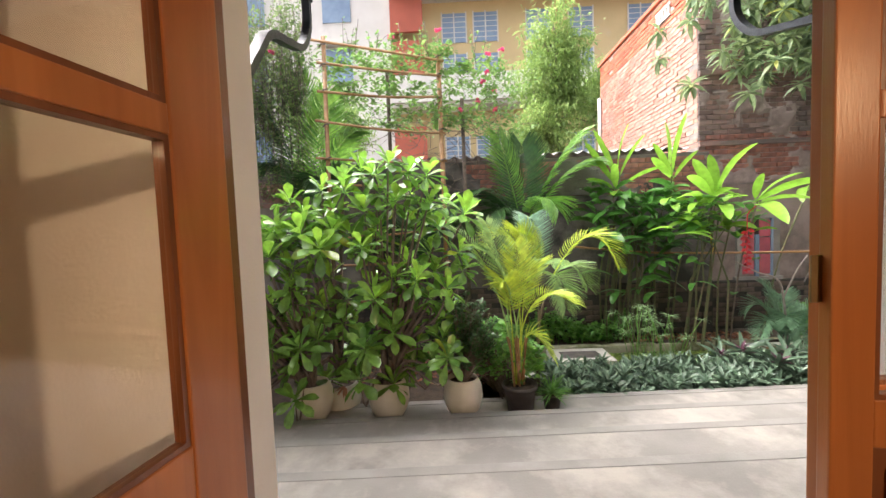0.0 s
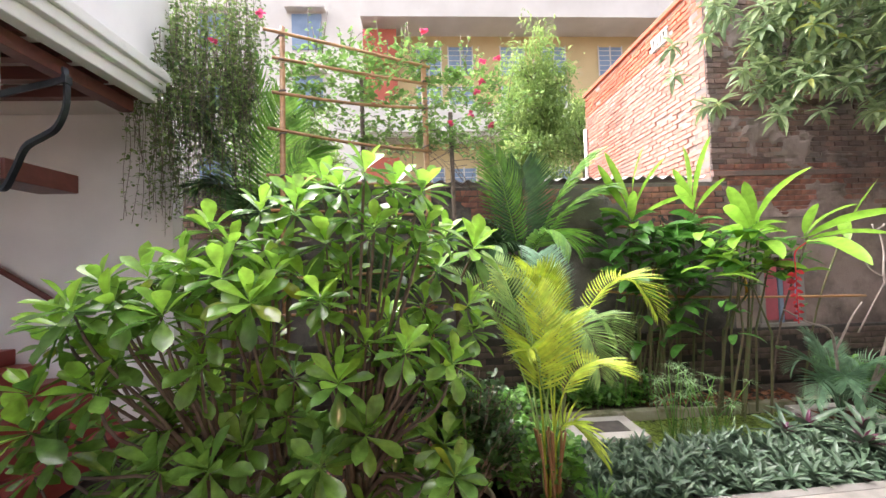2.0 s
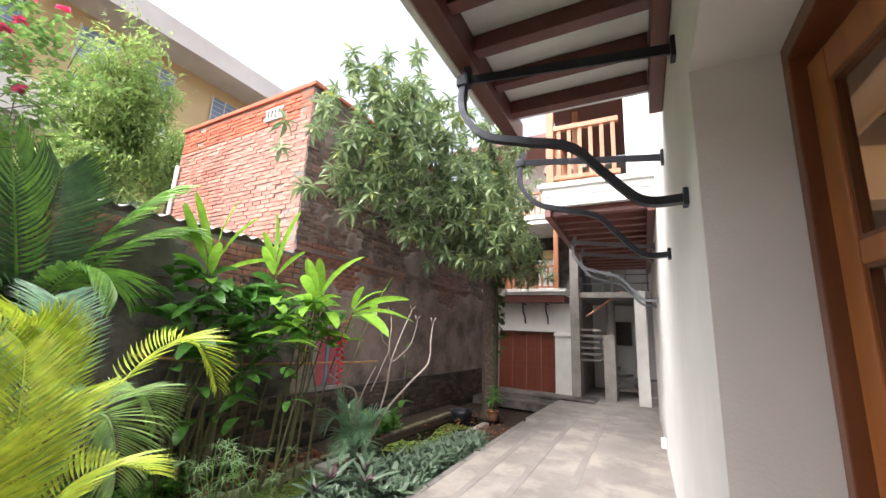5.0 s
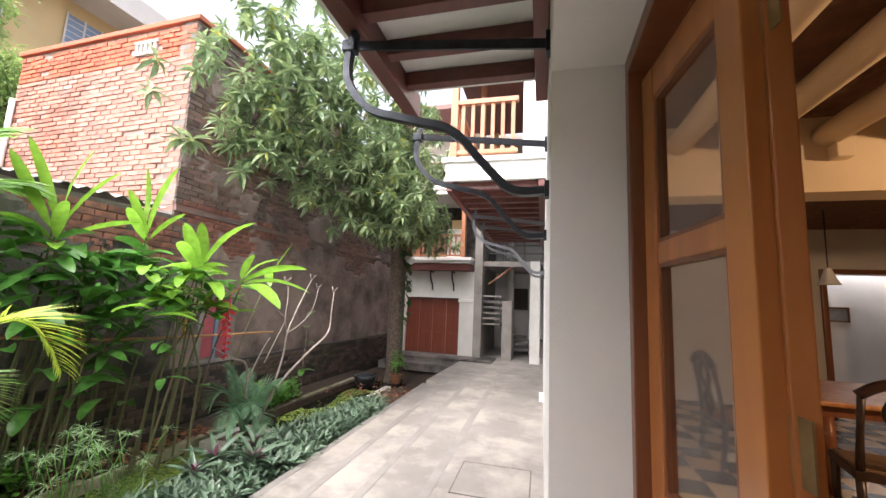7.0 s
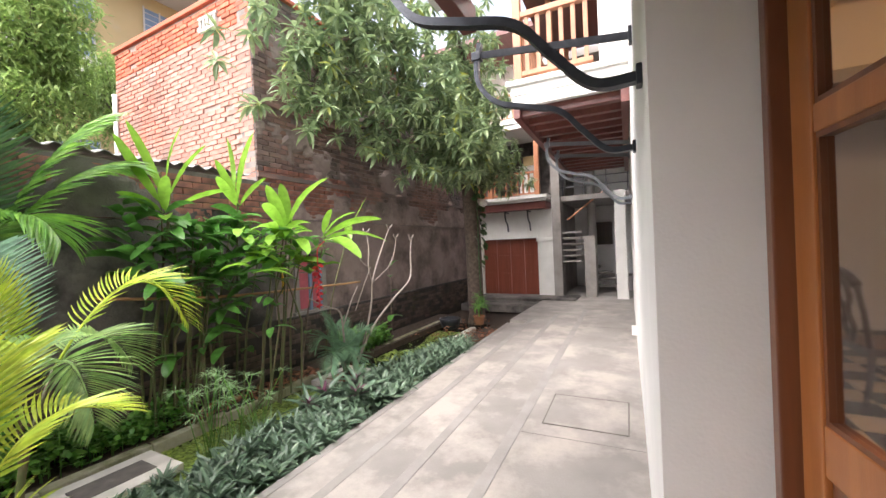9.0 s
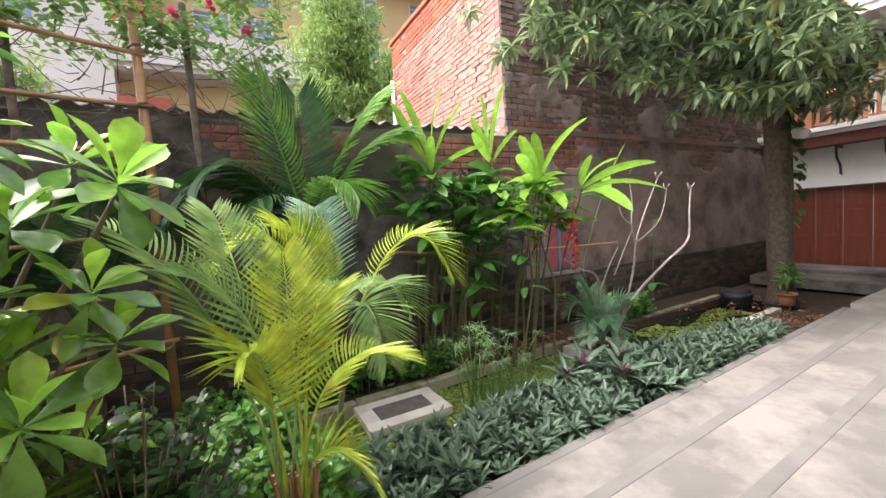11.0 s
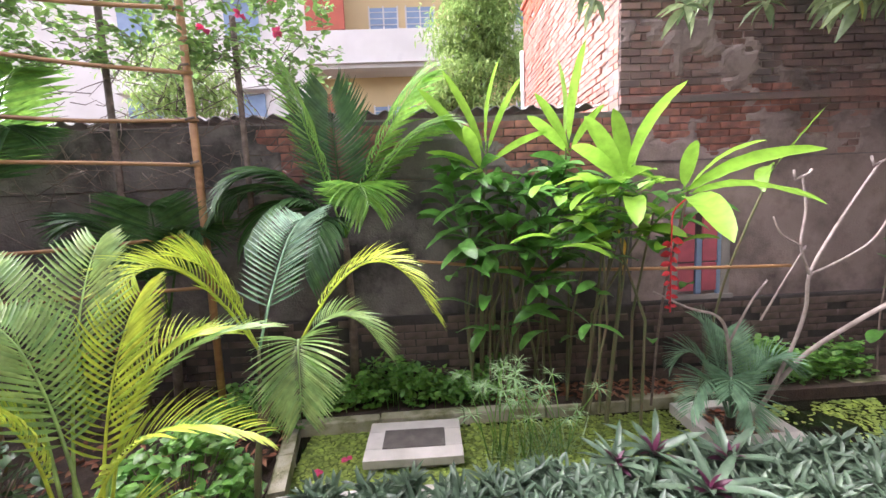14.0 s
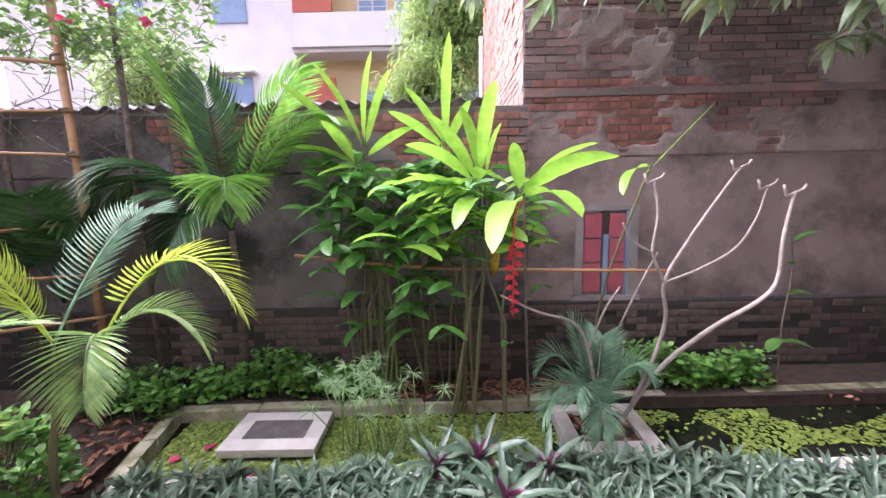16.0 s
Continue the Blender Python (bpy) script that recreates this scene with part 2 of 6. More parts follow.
def boxes(*specs, bevel=0.0, m=None):
    bm = bmesh.new()
    for s in specs:
        box(bm, *s, bevel=bevel, m=m)
    return bm


def tube(pts, radii, sides=8, bm=None, flat=None):
    """A swept tube along points; radii a number or one for each point. flat: (half width, half height) for a strap."""
    bm = bm or bmesh.new()
    pts = [Vector(p) for p in pts]
    n = len(pts)
    rs = radii if isinstance(radii, (list, tuple)) else [radii] * n
    rings = []
    side = None
    for i, p in enumerate(pts):
        d = (pts[min(i + 1, n - 1)] - pts[max(i - 1, 0)]).normalized()
        if side is None:
            side = d.cross(Vector((0, 0, 1)))
            if side.length < 0.1:
                side = d.cross(Vector((1, 0, 0)))
        side = (side - d * side.dot(d)).normalized()
        up = d.cross(side)
        ring = []
        if flat:
            for a, b in ((-1, -1), (1, -1), (1, 1), (-1, 1)):
                ring.append(bm.verts.new(p + side * a * flat[0] + up * b * flat[1]))
        else:
            for k in range(sides):
                a = 2 * math.pi * k / sides
                ring.append(bm.verts.new(p + (side * math.cos(a) + up * math.sin(a)) * rs[i]))
        rings.append(ring)
    for a, b in zip(rings, rings[1:]):
        for k in range(len(a)):
            bm.faces.new((a[k], a[(k + 1) % len(a)], b[(k + 1) % len(a)], b[k]))
    bm.faces.new(rings[0][::-1])
    bm.faces.new(rings[-1])
    return bm


def bez(p, n=10):
    """Points along a smooth line through control points."""
    p = [Vector(q) for q in p]
    q = [p[0] * 2 - p[1]] + p + [p[-1] * 2 - p[-2]]
    out = []
    for i in range(1, len(q) - 2):
        for k in range(n):
            t = k / n
            a, b, c, d = q[i - 1], q[i], q[i + 1], q[i + 2]
            out.append(0.5 * ((2 * b) + (c - a) * t + (2 * a - 5 * b + 4 * c - d) * t * t + (3 * b - a - 3 * c + d) * t ** 3))
    out.append(p[-1])
    return out


def prism(profile, axis, lo, hi):
    """A profile (list of 2D points) drawn out along x or y."""
    bm = bmesh.new()
    def P(a, u, v):
        return (a, u, v) if axis == "x" else (u, a, v)
    A = [bm.verts.new(P(lo, u, v)) for u, v in profile]
    B = [bm.verts.new(P(hi, u, v)) for u, v in profile]
    n = len(profile)
    for i in range(n):
        bm.faces.new((A[i], A[(i + 1) % n], B[(i + 1) % n], B[i]))
    bm.faces.new(A[::-1])
    bm.faces.new(B)
    bmesh.ops.recalc_face_normals(bm, faces=bm.faces[:])
    return bm


# ---- large structure ----
WY = 1.17          # outer face of the house wall
JL, JR = -0.50, 1.52   # the doorway
HEAD = 2.28
TW = 0.27
GW = 6.05          # garden wall's face
GT = 6.34          # tall wall's face
BX = 4.14          # corner of the brick house
FX = 12.0          # facade at the far end
ANX = -3.15        # annex wall's face
G = -0.50          # garden soil

tagged(obj("ground", boxes((-300, -300, G - 0.5, 300, 300, G - 0.06)), M_SOIL), "bare brown garden soil with leaf litter", "ground", kind="structure")

HOUSE = Matrix.Translation((0, 1.17, 0)) @ Matrix.Rotation(radians(2.2), 4, "Z") @ Matrix.Translation((0, -1.17, 0))  # house and terrace stand slightly askew of the garden wall


def turned(ob):
    ob.matrix_world = HOUSE @ ob.matrix_world
    return ob


# terrace: platform and broad shallow steps
prof = [(0.70, -0.56), (0.70, 0.0), (2.05, 0.0), (2.065, -0.012), (2.065, -0.11), (2.60, -0.11), (2.615, -0.122), (2.615, -0.22), (3.12, -0.22), (3.135, -0.232), (3.135, -0.33), (3.63, -0.33), (3.645, -0.342), (3.645, -0.56)]
turned(tagged(obj("floor_terrace", prism(prof, "x", -3.3, 8.4), M_CONC), "pale worn concrete terrace with broad shallow steps", "terrace", kind="structure"))
terrace = bpy.data.objects["floor_terrace"]
for y, z in ((2.065, 0.0), (2.615, -0.11), (3.135, -0.22), (3.645, -0.33)):
    part("nosing", boxes((-3.29, y - 0.075, z - 0.012, 8.39, y + 0.004, z + 0.004), bevel=0.003), M_CONC_P, terrace, "paler worn step edge")
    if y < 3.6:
        part("step_foot", boxes((-3.29, y + 0.004, z - 0.115, 8.39, y + 0.03, z - 0.107)), M_CONC_D, terrace, "darker strip at the foot of the step")
for x in (-1.2, 3.05, 6.8):
    part("slab_joint", boxes((x, 0.95, 0.0, x + 0.006, 1.98, 0.002)), M_CONC_D, terrace)
hatch = turned(tagged(obj("floor_hatch", boxes((3.24, 1.28, 0.0, 3.83, 1.86, 0.004)), M_CONC), "flush concrete inspection cover in the terrace", "hatch cover", kind="structure"))
part("joint", boxes((3.23, 1.27, 0.0, 3.84, 1.28, 0.005), (3.23, 1.86, 0.0, 3.84, 1.87, 0.005), (3.23, 1.28, 0.0, 3.24, 1.86, 0.005), (3.83, 1.28, 0.0, 3.84, 1.86, 0.005)), M_DARKLID, hatch, "dark gap round the cover")
tagged(obj("floor_back", boxes((8.3, 1.0, -0.75, 19.0, 3.9, -0.26)), M_GREYWALL), "grey concrete floor of the rear passage", "floor", kind="structure")

# house wall with the doorway
bm = bmesh.new()
box(bm, -3.3, WY - TW, -0.5, JL, WY, 5.6)
box(bm, JR, WY - TW, -0.5, 9.0, WY, 5.6)
box(bm, JL, WY - TW, HEAD, JR, WY, 5.6)
turned(tagged(obj("wall_house", bm, M_WHITE), "white plastered house wall with a deep doorway", "wall", kind="structure"))
turned(tagged(obj("floor_sill", boxes((JL, 0.3, -0.3, JR, WY + 0.02, 0.012), bevel=0.004), M_CONC), "pale stone door sill", "sill", kind="structure"))

# garden wall: low part, tall part with the brick house
tagged(obj("wall_garden", boxes((-3.6, GW, -0.8, BX, GW + 0.23, 1.78)), M_OLDWALL), "dark stained plaster garden wall", "wall", kind="structure")
tagged(obj("wall_garden_top", boxes((-3.6, GW + 0.03, 1.78, BX, GW + 0.2, 2.40)), M_MORTAR), "old brick courses on the garden wall", "wall", kind="structure")
tagged(obj("wall_tall", boxes((BX, GT + 0.02, 1.9, 14.0, GT + 0.3, 5.46)), M_MORTAR), "tall weathered brick wall of the neighbouring house", "wall", kind="structure")
tagged(obj("wall_tall_base", boxes((BX, GT, -0.8, 14.0, GT + 0.3, 1.9)), M_DAMPWALL), "grey stained plaster on the foot of the tall wall", "wall", kind="structure")
tagged(obj("wall_brick_side", boxes((BX + 0.02, GT + 0.3, 0.0, BX + 0.3, 10.4, 5.42)), M_MORTAR2), "orange brick side wall of the neighbouring house", "wall", kind="structure")
tagged(obj("wall_brick_rear", boxes((BX + 0.3, 10.2, 0.0, 14.0, 10.4, 5.2), (13.7, GT + 0.3, 0, 14.0, 10.2, 5.2)), M_MORTAR2), "rear walls of the neighbouring house", "wall", kind="structure")
tagged(obj("roof_neighbour", boxes((BX + 0.3, GT + 0.3, 4.8, 13.7, 10.2, 4.95)), M_CONC), "flat concrete roof of the neighbouring house", "roof", kind="structure")

# ---- doors and the room behind them ----


def door_leaf(name, width, m, label, lock=False, hinge_stile=0.085):
    """A narrow glazed teak leaf: stiles, rails, two panes above, a sunk panel below. Hinge side at the origin, leaf along +x."""
    d = tagged(new(name), label, "door", kind="structure")
    h, st, th = 2.18, 0.085, 0.04
    part("stile", boxes((0, 0, 0.02, hinge_stile, th, h), bevel=0.004), M_TEAK, d)
    part("stile", boxes((width - st, 0, 0.02, width, th, h), bevel=0.004), M_TEAK, d)
    for z0, z1 in ((0.02, 0.20), (0.84, 0.95), (1.57, 1.63), (h - 0.1, h)):
        part("rail", boxes((hinge_stile, 0.002, z0, width - st, th - 0.002, z1), bevel=0.004), M_TEAK, d)
    part("panel", boxes((hinge_stile, 0.012, 0.20, width - st, th - 0.012, 0.84), (hinge_stile + 0.03, 0.005, 0.25, width - st - 0.03, th - 0.005, 0.79), bevel=0.006), M_TEAK_D, d)
    for z0, z1 in ((0.95, 1.57), (1.63, h - 0.1)):
        p = part("pane", boxes((hinge_stile, th / 2 - 0.002, z0, width - st, th / 2 + 0.002, z1)), M_GLASS, d)
        p.visible_shadow = False
        part("bead", boxes((hinge_stile, 0.006, z0, hinge_stile + 0.012, th - 0.006, z1), (width - st - 0.012, 0.006, z0, width - st, th - 0.006, z1), (hinge_stile + 0.012, 0.006, z0, width - st - 0.012, th - 0.006, z0 + 0.012), (hinge_stile + 0.012, 0.006, z1 - 0.012, width - st - 0.012, th - 0.006, z1)), M_TEAK_D, d)
    if lock:
        part("lock_plate", boxes((width - 0.06, th, 0.95, width - 0.02, th + 0.004, 1.15), (width - 0.06, -0.004, 0.95, width - 0.02, 0, 1.15), bevel=0.003), M_IRON, d, "dark metal lock plate")
        part("latch_knob", tube([(width - 0.04, -0.03, 1.06), (width - 0.04, th + 0.03, 1.06)], 0.011, 8), M_IRON, d)
    d.matrix_world = m
    return d


def hinge(parent, x, y, z):
    bm = boxes((x - 0.045, y, z - 0.055, x - 0.008, y + 0.004, z + 0.055), (x + 0.008, y, z - 0.055, x + 0.045, y + 0.004, z + 0.055))
    tube([(x, y + 0.004, z - 0.055), (x, y + 0.004, z + 0.055)], 0.008, 8, bm)
    part("hinge", bm, M_BRASS, parent, "dull brass butt hinge")


M_GLASS = bpy.data.materials.new("clear_glass")
M_GLASS.use_nodes = True
gb = M_GLASS.node_tree.nodes["Principled BSDF"]
gb.inputs["Transmission Weight"].default_value, gb.inputs["Roughness"].default_value, gb.inputs["IOR"].default_value = 1.0, 0.03, 1.45
gb.inputs["Base Color"].default_value = (0.93, 0.93, 0.92, 1)
M_BRASS = mat("dull_brass", (0.42, 0.33, 0.18), (0.30, 0.23, 0.13), rough=0.45, metal=0.8, scale=20)

frame_ob = turned(tagged(obj("door_frame", boxes((JL, 0.83, 0.012, JL + 0.05, 0.925, HEAD - 0.06), (JR - 0.05, 0.83, 0.012, JR, 0.925, HEAD - 0.06), (JL, 0.83, HEAD - 0.06, JR, 0.925, HEAD), bevel=0.005), M_TEAK_D), "dark teak door frame set deep in the wall", "door frame", kind="structure"))
la = door_leaf("door_1", 0.51, HOUSE @ pose(JR - 0.05, 0.885, 0, 0, 0, 186.4), "narrow glazed teak door leaf, nearly closed")
hinge(la, 0.51, 0.04, 1.22)
hinge(la, 0.51, 0.04, 2.02)
hinge(la, 0.51, 0.04, 0.25)
lb = door_leaf("door_2", 0.50, HOUSE @ pose(0.945, 0.755, 0, 0, 0, -13), "glazed teak door leaf folded back behind its neighbour")
lc = door_leaf("door_3", 0.62, HOUSE @ pose(JL + 0.045, 0.83, 0, 0, 0, -99), "glazed teak door leaf standing open into the room", lock=True, hinge_stile=0.15)

# room: floor of black and cream tiles, cream walls, beams
tagged(obj("floor_room", boxes((-3.3, -6.0, -0.3, 11.0, 0.3, -0.004)), M_DARKLID), "tile bed of the dining room floor", "floor", kind="structure")
tagged(obj("wall_room_far", boxes((7.6, -6.0, 0, 7.8, -3.95, 2.8), (7.6, -2.75, 0, 7.8, 0.95, 2.8), (7.6, -3.95, 2.1, 7.8, -2.75, 2.8)), M_ROOMGREY), "pale plastered dining room wall with an opening", "wall", kind="structure")
tagged(obj("wall_room_end", boxes((10.8, -6.0, 0, 11.0, 0.9, 3.2)), M_WHITE), "white wall of the lit room beyond", "wall", kind="structure")
tagged(obj("wall_room_side", boxes((-3.5, -6.0, 0, -3.3, 0.9, 2.8)), M_CREAM), "cream plastered room wall", "wall", kind="structure")
tagged(obj("wall_room_rear", boxes((-3.5, -6.2, 0, 11.0, -6.0, 2.95)), M_CREAM), "cream plastered rear wall of the room", "wall", kind="structure")
tagged(obj("wall_room_lintel", boxes((3.3, -6.0, 2.27, 3.56, 0.88, 2.8)), M_CREAM), "cream plastered beam across the room", "beam", kind="structure")
tagged(obj("ceiling_room", boxes((-3.5, -6.2, 2.8, 10.3, 0.85, 2.95)), M_JACK), "brown brick ceiling carried on rounded beams", "ceiling", kind="structure")
for i in range(14):
    y = -5.5 + 0.44 * i
    turned(tagged(obj("ceiling_beam", tube([(-3.3, y, 2.66), (-1.0, y + 0.01, 2.65), (1.2, y, 2.66), (3.3, y, 2.66)], [0.085, 0.08, 0.083, 0.08], 12), M_CREAM, smooth=True), "cream painted round ceiling beam", "ceiling beam", "room ceiling beams", "structure"))
for i in range(7):
    y = -4.6 + 0.66 * i
    tagged(obj("beam_corbel", boxes((3.2, y, 2.48, 3.298, y + 0.1, 2.58), bevel=0.01), M_CREAM), "small cream corbel on the cross beam", "corbel", "corbels on the cross beam", "structure")
tagged(obj("door_frame_room", boxes((7.55, -4.02, 0, 7.85, -3.95, 2.17), (7.55, -2.75, 0, 7.85, -2.68, 2.17), (7.55, -3.95, 2.1, 7.85, -2.75, 2.17), bevel=0.005), M_TEAK_D), "dark wooden frame of the inner doorway", "door frame", kind="structure")
bulb = thing("ceiling_lamp", (1.8, -2.4, 2.36), "small glowing glass globe lamp under the ceiling", "ceiling lamp")
bm = bmesh.new()
bmesh.ops.create_uvsphere(bm, u_segments=16, v_segments=10, radius=0.07)
M_BULB = bpy.data.materials.new("bulb_glow")
M_BULB.use_nodes = True
M_BULB.node_tree.nodes["Principled BSDF"].inputs["Emission Color"].default_value = (1, 0.72, 0.4, 1)
M_BULB.node_tree.nodes["Principled BSDF"].inputs["Emission Strength"].default_value = 8
part("globe", bm, M_BULB, bulb, smooth=True)
part("stem", tube([(0, 0, 0.05), (0, 0, 0.44)], 0.008), M_IRON, bulb)
lamp = new("room_lamp", bpy.data.lights.new("room_lamp", "POINT"))
lamp.data.energy, lamp.data.color, lamp.data.shadow_soft_size = 42, (1, 0.66, 0.37), 0.07
lamp.location = (1.8, -2.4, 2.22)

pend = thing("pendant_lamp", (6.2, -2.05, 0), "unlit glass bell pendant lamp on a rod", "pendant lamp")
part("rod", tube([(0, 0, 2.8), (0, 0, 2.05)], 0.008), M_IRON, pend)
bm = bmesh.new()
rg = []
for r, z in ((0.03, 2.05), (0.05, 2.0), (0.07, 1.93), (0.12, 1.84)):
    rg.append([bm.verts.new((r * math.cos(a * math.pi / 6), r * math.sin(a * math.pi / 6), z)) for a in range(12)])
for a, b in zip(rg, rg[1:]):
    for k in range(12):
        bm.faces.new((a[k], a[(k + 1) % 12], b[(k + 1) % 12], b[k]))
part("shade", bm, M_TRIM, pend, "frosted bell shade", smooth=True)

pic = thing("framed_picture", (10.79, -4.6, 1.5), "small grey picture in a dark wooden frame", "picture")
part("frame", boxes((-0.03, -0.22, -0.16, 0, 0.22, -0.13), (-0.03, -0.22, 0.13, 0, 0.22, 0.16), (-0.03, -0.22, -0.13, 0, -0.19, 0.13), (-0.03, 0.19, -0.13, 0, 0.22, 0.13)), M_TEAK_D, pic)
part("print", boxes((-0.012, -0.19, -0.13, -0.002, 0.19, 0.13)), M_GREYWALL, pic)

table = thing("dining_table", (4.75, -1.35, 0), "pale-topped wooden dining table on dark legs", "table")
part("tabletop", boxes((-0.55, -0.9, 0.72, 0.75, 0.55, 0.76), bevel=0.012), M_TEAK_L, table)
part("apron", boxes((-0.45, -0.8, 0.62, 0.65, 0.45, 0.72), bevel=0.004), M_TEAK_D, table)
for x, y in ((-0.42, -0.75), (0.6, -0.75), (-0.42, 0.4), (0.6, 0.4)):
    part("leg", tube([(x, y, 0), (x, y, 0.1), (x, y, 0.2), (x, y, 0.4), (x, y, 0.62)], [0.03, 0.045, 0.03, 0.05, 0.045], 10), M_TEAK_D, table, smooth=True)


def dining_chair(m):
    c = tagged(new("dining_chair"), "dark carved wooden dining chair with a cane seat", "chair", "chairs at the dining table")
    part("seat", boxes((-0.23, -0.22, 0.43, 0.23, 0.22, 0.455), bevel=0.01), M_CANE, c, "woven cane seat")
    part("seat_frame", boxes((-0.25, -0.24, 0.38, 0.25, -0.20, 0.44), (-0.25, 0.20, 0.38, 0.25, 0.24, 0.44), (-0.25, -0.20, 0.38, -0.21, 0.20, 0.44), (0.21, -0.20, 0.38, 0.25, 0.20, 0.44), bevel=0.006), M_EBONY, c)
    for x in (-0.22, 0.22):
        part("leg", tube([(x, -0.21, 0), (x, -0.22, 0.2), (x, -0.2, 0.4)], [0.02, 0.026, 0.03], 8), M_EBONY, c, smooth=True)
        part("leg", tube([(x, 0.25, 0), (x, 0.22, 0.2), (x, 0.21, 0.4)], [0.02, 0.024, 0.028], 8), M_EBONY, c, smooth=True)
        part("back_post", tube([(x, 0.21, 0.40), (x * 0.95, 0.24, 0.7), (x * 0.9, 0.28, 0.96)], [0.025, 0.02, 0.024], 8), M_EBONY, c, smooth=True)
    part("crest_rail", tube(bez([(-0.22, 0.28, 0.93), (-0.12, 0.29, 1.0), (0, 0.29, 1.03), (0.12, 0.29, 1.0), (0.22, 0.28, 0.93)], 4), 0.035, 8), M_EBONY, c, smooth=True)
    for s in (-1, 1):
        part("splat", tube(bez([(0, 0.22, 0.46), (s * 0.07, 0.24, 0.58), (s * 0.02, 0.25, 0.70), (s * 0.09, 0.27, 0.82), (s * 0.03, 0.28, 0.98)], 4), 0.022, 8), M_EBONY, c, smooth=True)
    part("stretcher", boxes((-0.2, -0.02, 0.16, 0.2, 0.02, 0.2)), M_EBONY, c)
    c.matrix_world = m
    return c


M_EBONY = wood("dark_carved_wood", (0.025, 0.011, 0.008), (0.045, 0.02, 0.013), rough=0.35)
M_CANE = mat("cane", (0.22, 0.13, 0.07), (0.16, 0.09, 0.05), rough=0.8, scale=40, fine=120, bump=0.5)
ch = dining_chair(pose(3.75, -0.98, 0, 0, 0, 78))
copy_thing(ch, pose(4.7, -0.45, 0, 0, 0, 5))
copy_thing(ch, pose(4.8, -2.6, 0, 0, 0, 180))

# ---- eave, balcony and iron brackets on the house wall ----


def bracket(m, s=1.0, material=None, label="black wrought-iron wall bracket with a swept strap"):
    """An S-shaped strap from the wall up to the eave, and a tie bar. Wall at y=0, reaching along +y."""
    b = tagged(new("iron_bracket"), label, "bracket", "iron wall brackets")
    mt = material or M_IRON
    pts = bez([(0, 0.0, 1.92), (0, 0.16, 1.93), (0, 0.30, 2.07), (0, 0.44, 2.22), (0, 0.66, 2.29), (0, 0.86, 2.36), (0, 0.98, 2.50), (0, 1.00, 2.64), (0, 0.97, 2.80)], 6)
    part("strap", tube(pts, 0.02, flat=(0.022, 0.017)), mt, b)
    part("tie_bar", tube([(0, 0.0, 2.60), (0, 1.0, 2.72)], 0.02, flat=(0.006, 0.024)), mt, b)
    part("collar", boxes((-0.03, 0.96, 2.68, 0.03, 1.03, 2.74), bevel=0.005), mt, b)
    part("wall_plate", boxes((-0.03, 0, 1.89, 0.03, 0.02, 1.96), bevel=0.004), mt, b)
    part("wall_plate", boxes((-0.03, 0, 2.55, 0.03, 0.02, 2.65), bevel=0.004), mt, b)
    b.matrix_world = m @ Matrix.Diagonal((1, s, 1, 1))
    return b


for x in (1.82, 2.95):
    bracket(HOUSE @ pose(x, WY, 0))
bracket(HOUSE @ pose(-0.62, WY, 0))
bracket(HOUSE @ pose(5.6, WY, -0.05), 1.0, M_PIPE, "grey-painted iron wall bracket with a swept strap")
bracket(HOUSE @ pose(6.4, WY, -0.05), 1.0, M_PIPE, "grey-painted iron wall bracket with a swept strap")

eave = turned(tagged(new("eave_canopy"), "white boarded eave over maroon timber joists", "canopy"))
part("boarding", boxes((-1.0, WY, 2.96, 2.62, WY + 1.12, 2.99)), M_TRIM, eave, "white painted boards")
for i in range(11):
    x = -0.9 + 0.335 * i
    part("joist", boxes((x, WY + 0.085, 2.86, x + 0.075, WY + 0.93, 2.957), bevel=0.006), M_MAROON, eave, "maroon painted joist")
part("edge_beam", boxes((-1.0, WY + 0.93, 2.79, 2.78, WY + 1.03, 2.957), bevel=0.008), M_MAROON, eave, "maroon painted beam")
part("wall_beam", boxes((-1.0, WY + 0.002, 2.80, 2.70, WY + 0.08, 2.957), bevel=0.008), M_MAROON, eave, "maroon painted beam")
part("fascia", boxes((2.62, WY, 2.93, 2.66, WY + 1.12, 3.02), (-1.0, WY + 1.12, 2.93, 2.66, WY + 1.16, 3.02), bevel=0.004), M_TRIM, eave)


def baluster_rail(parent, x0, x1, y, z0, z1, material, along="x", step=0.11, w=0.045):
    """Turned wooden slats between two rails."""
    def bx(a0, b0, c0, a1, b1, c1, bev=0.004):
        return boxes((a0, b0, c0, a1, b1, c1), bevel=bev) if along == "x" else boxes((b0, a0, c0, b1, a1, c1), bevel=bev)
    part("top_rail", bx(x0, y - 0.035, z1 - 0.06, x1, y + 0.035, z1), material, parent)
    part("bottom_rail", bx(x0, y - 0.03, z0, x1, y + 0.03, z0 + 0.05), material, parent)
    n = int((x1 - x0) / step)
    for i in range(n):
        a = x0 + (i + 0.5) * (x1 - x0) / n
        part("baluster", bx(a - w / 2, y - 0.014, z0 + 0.05, a + w / 2, y + 0.014, z1 - 0.06, 0.003), material, parent)


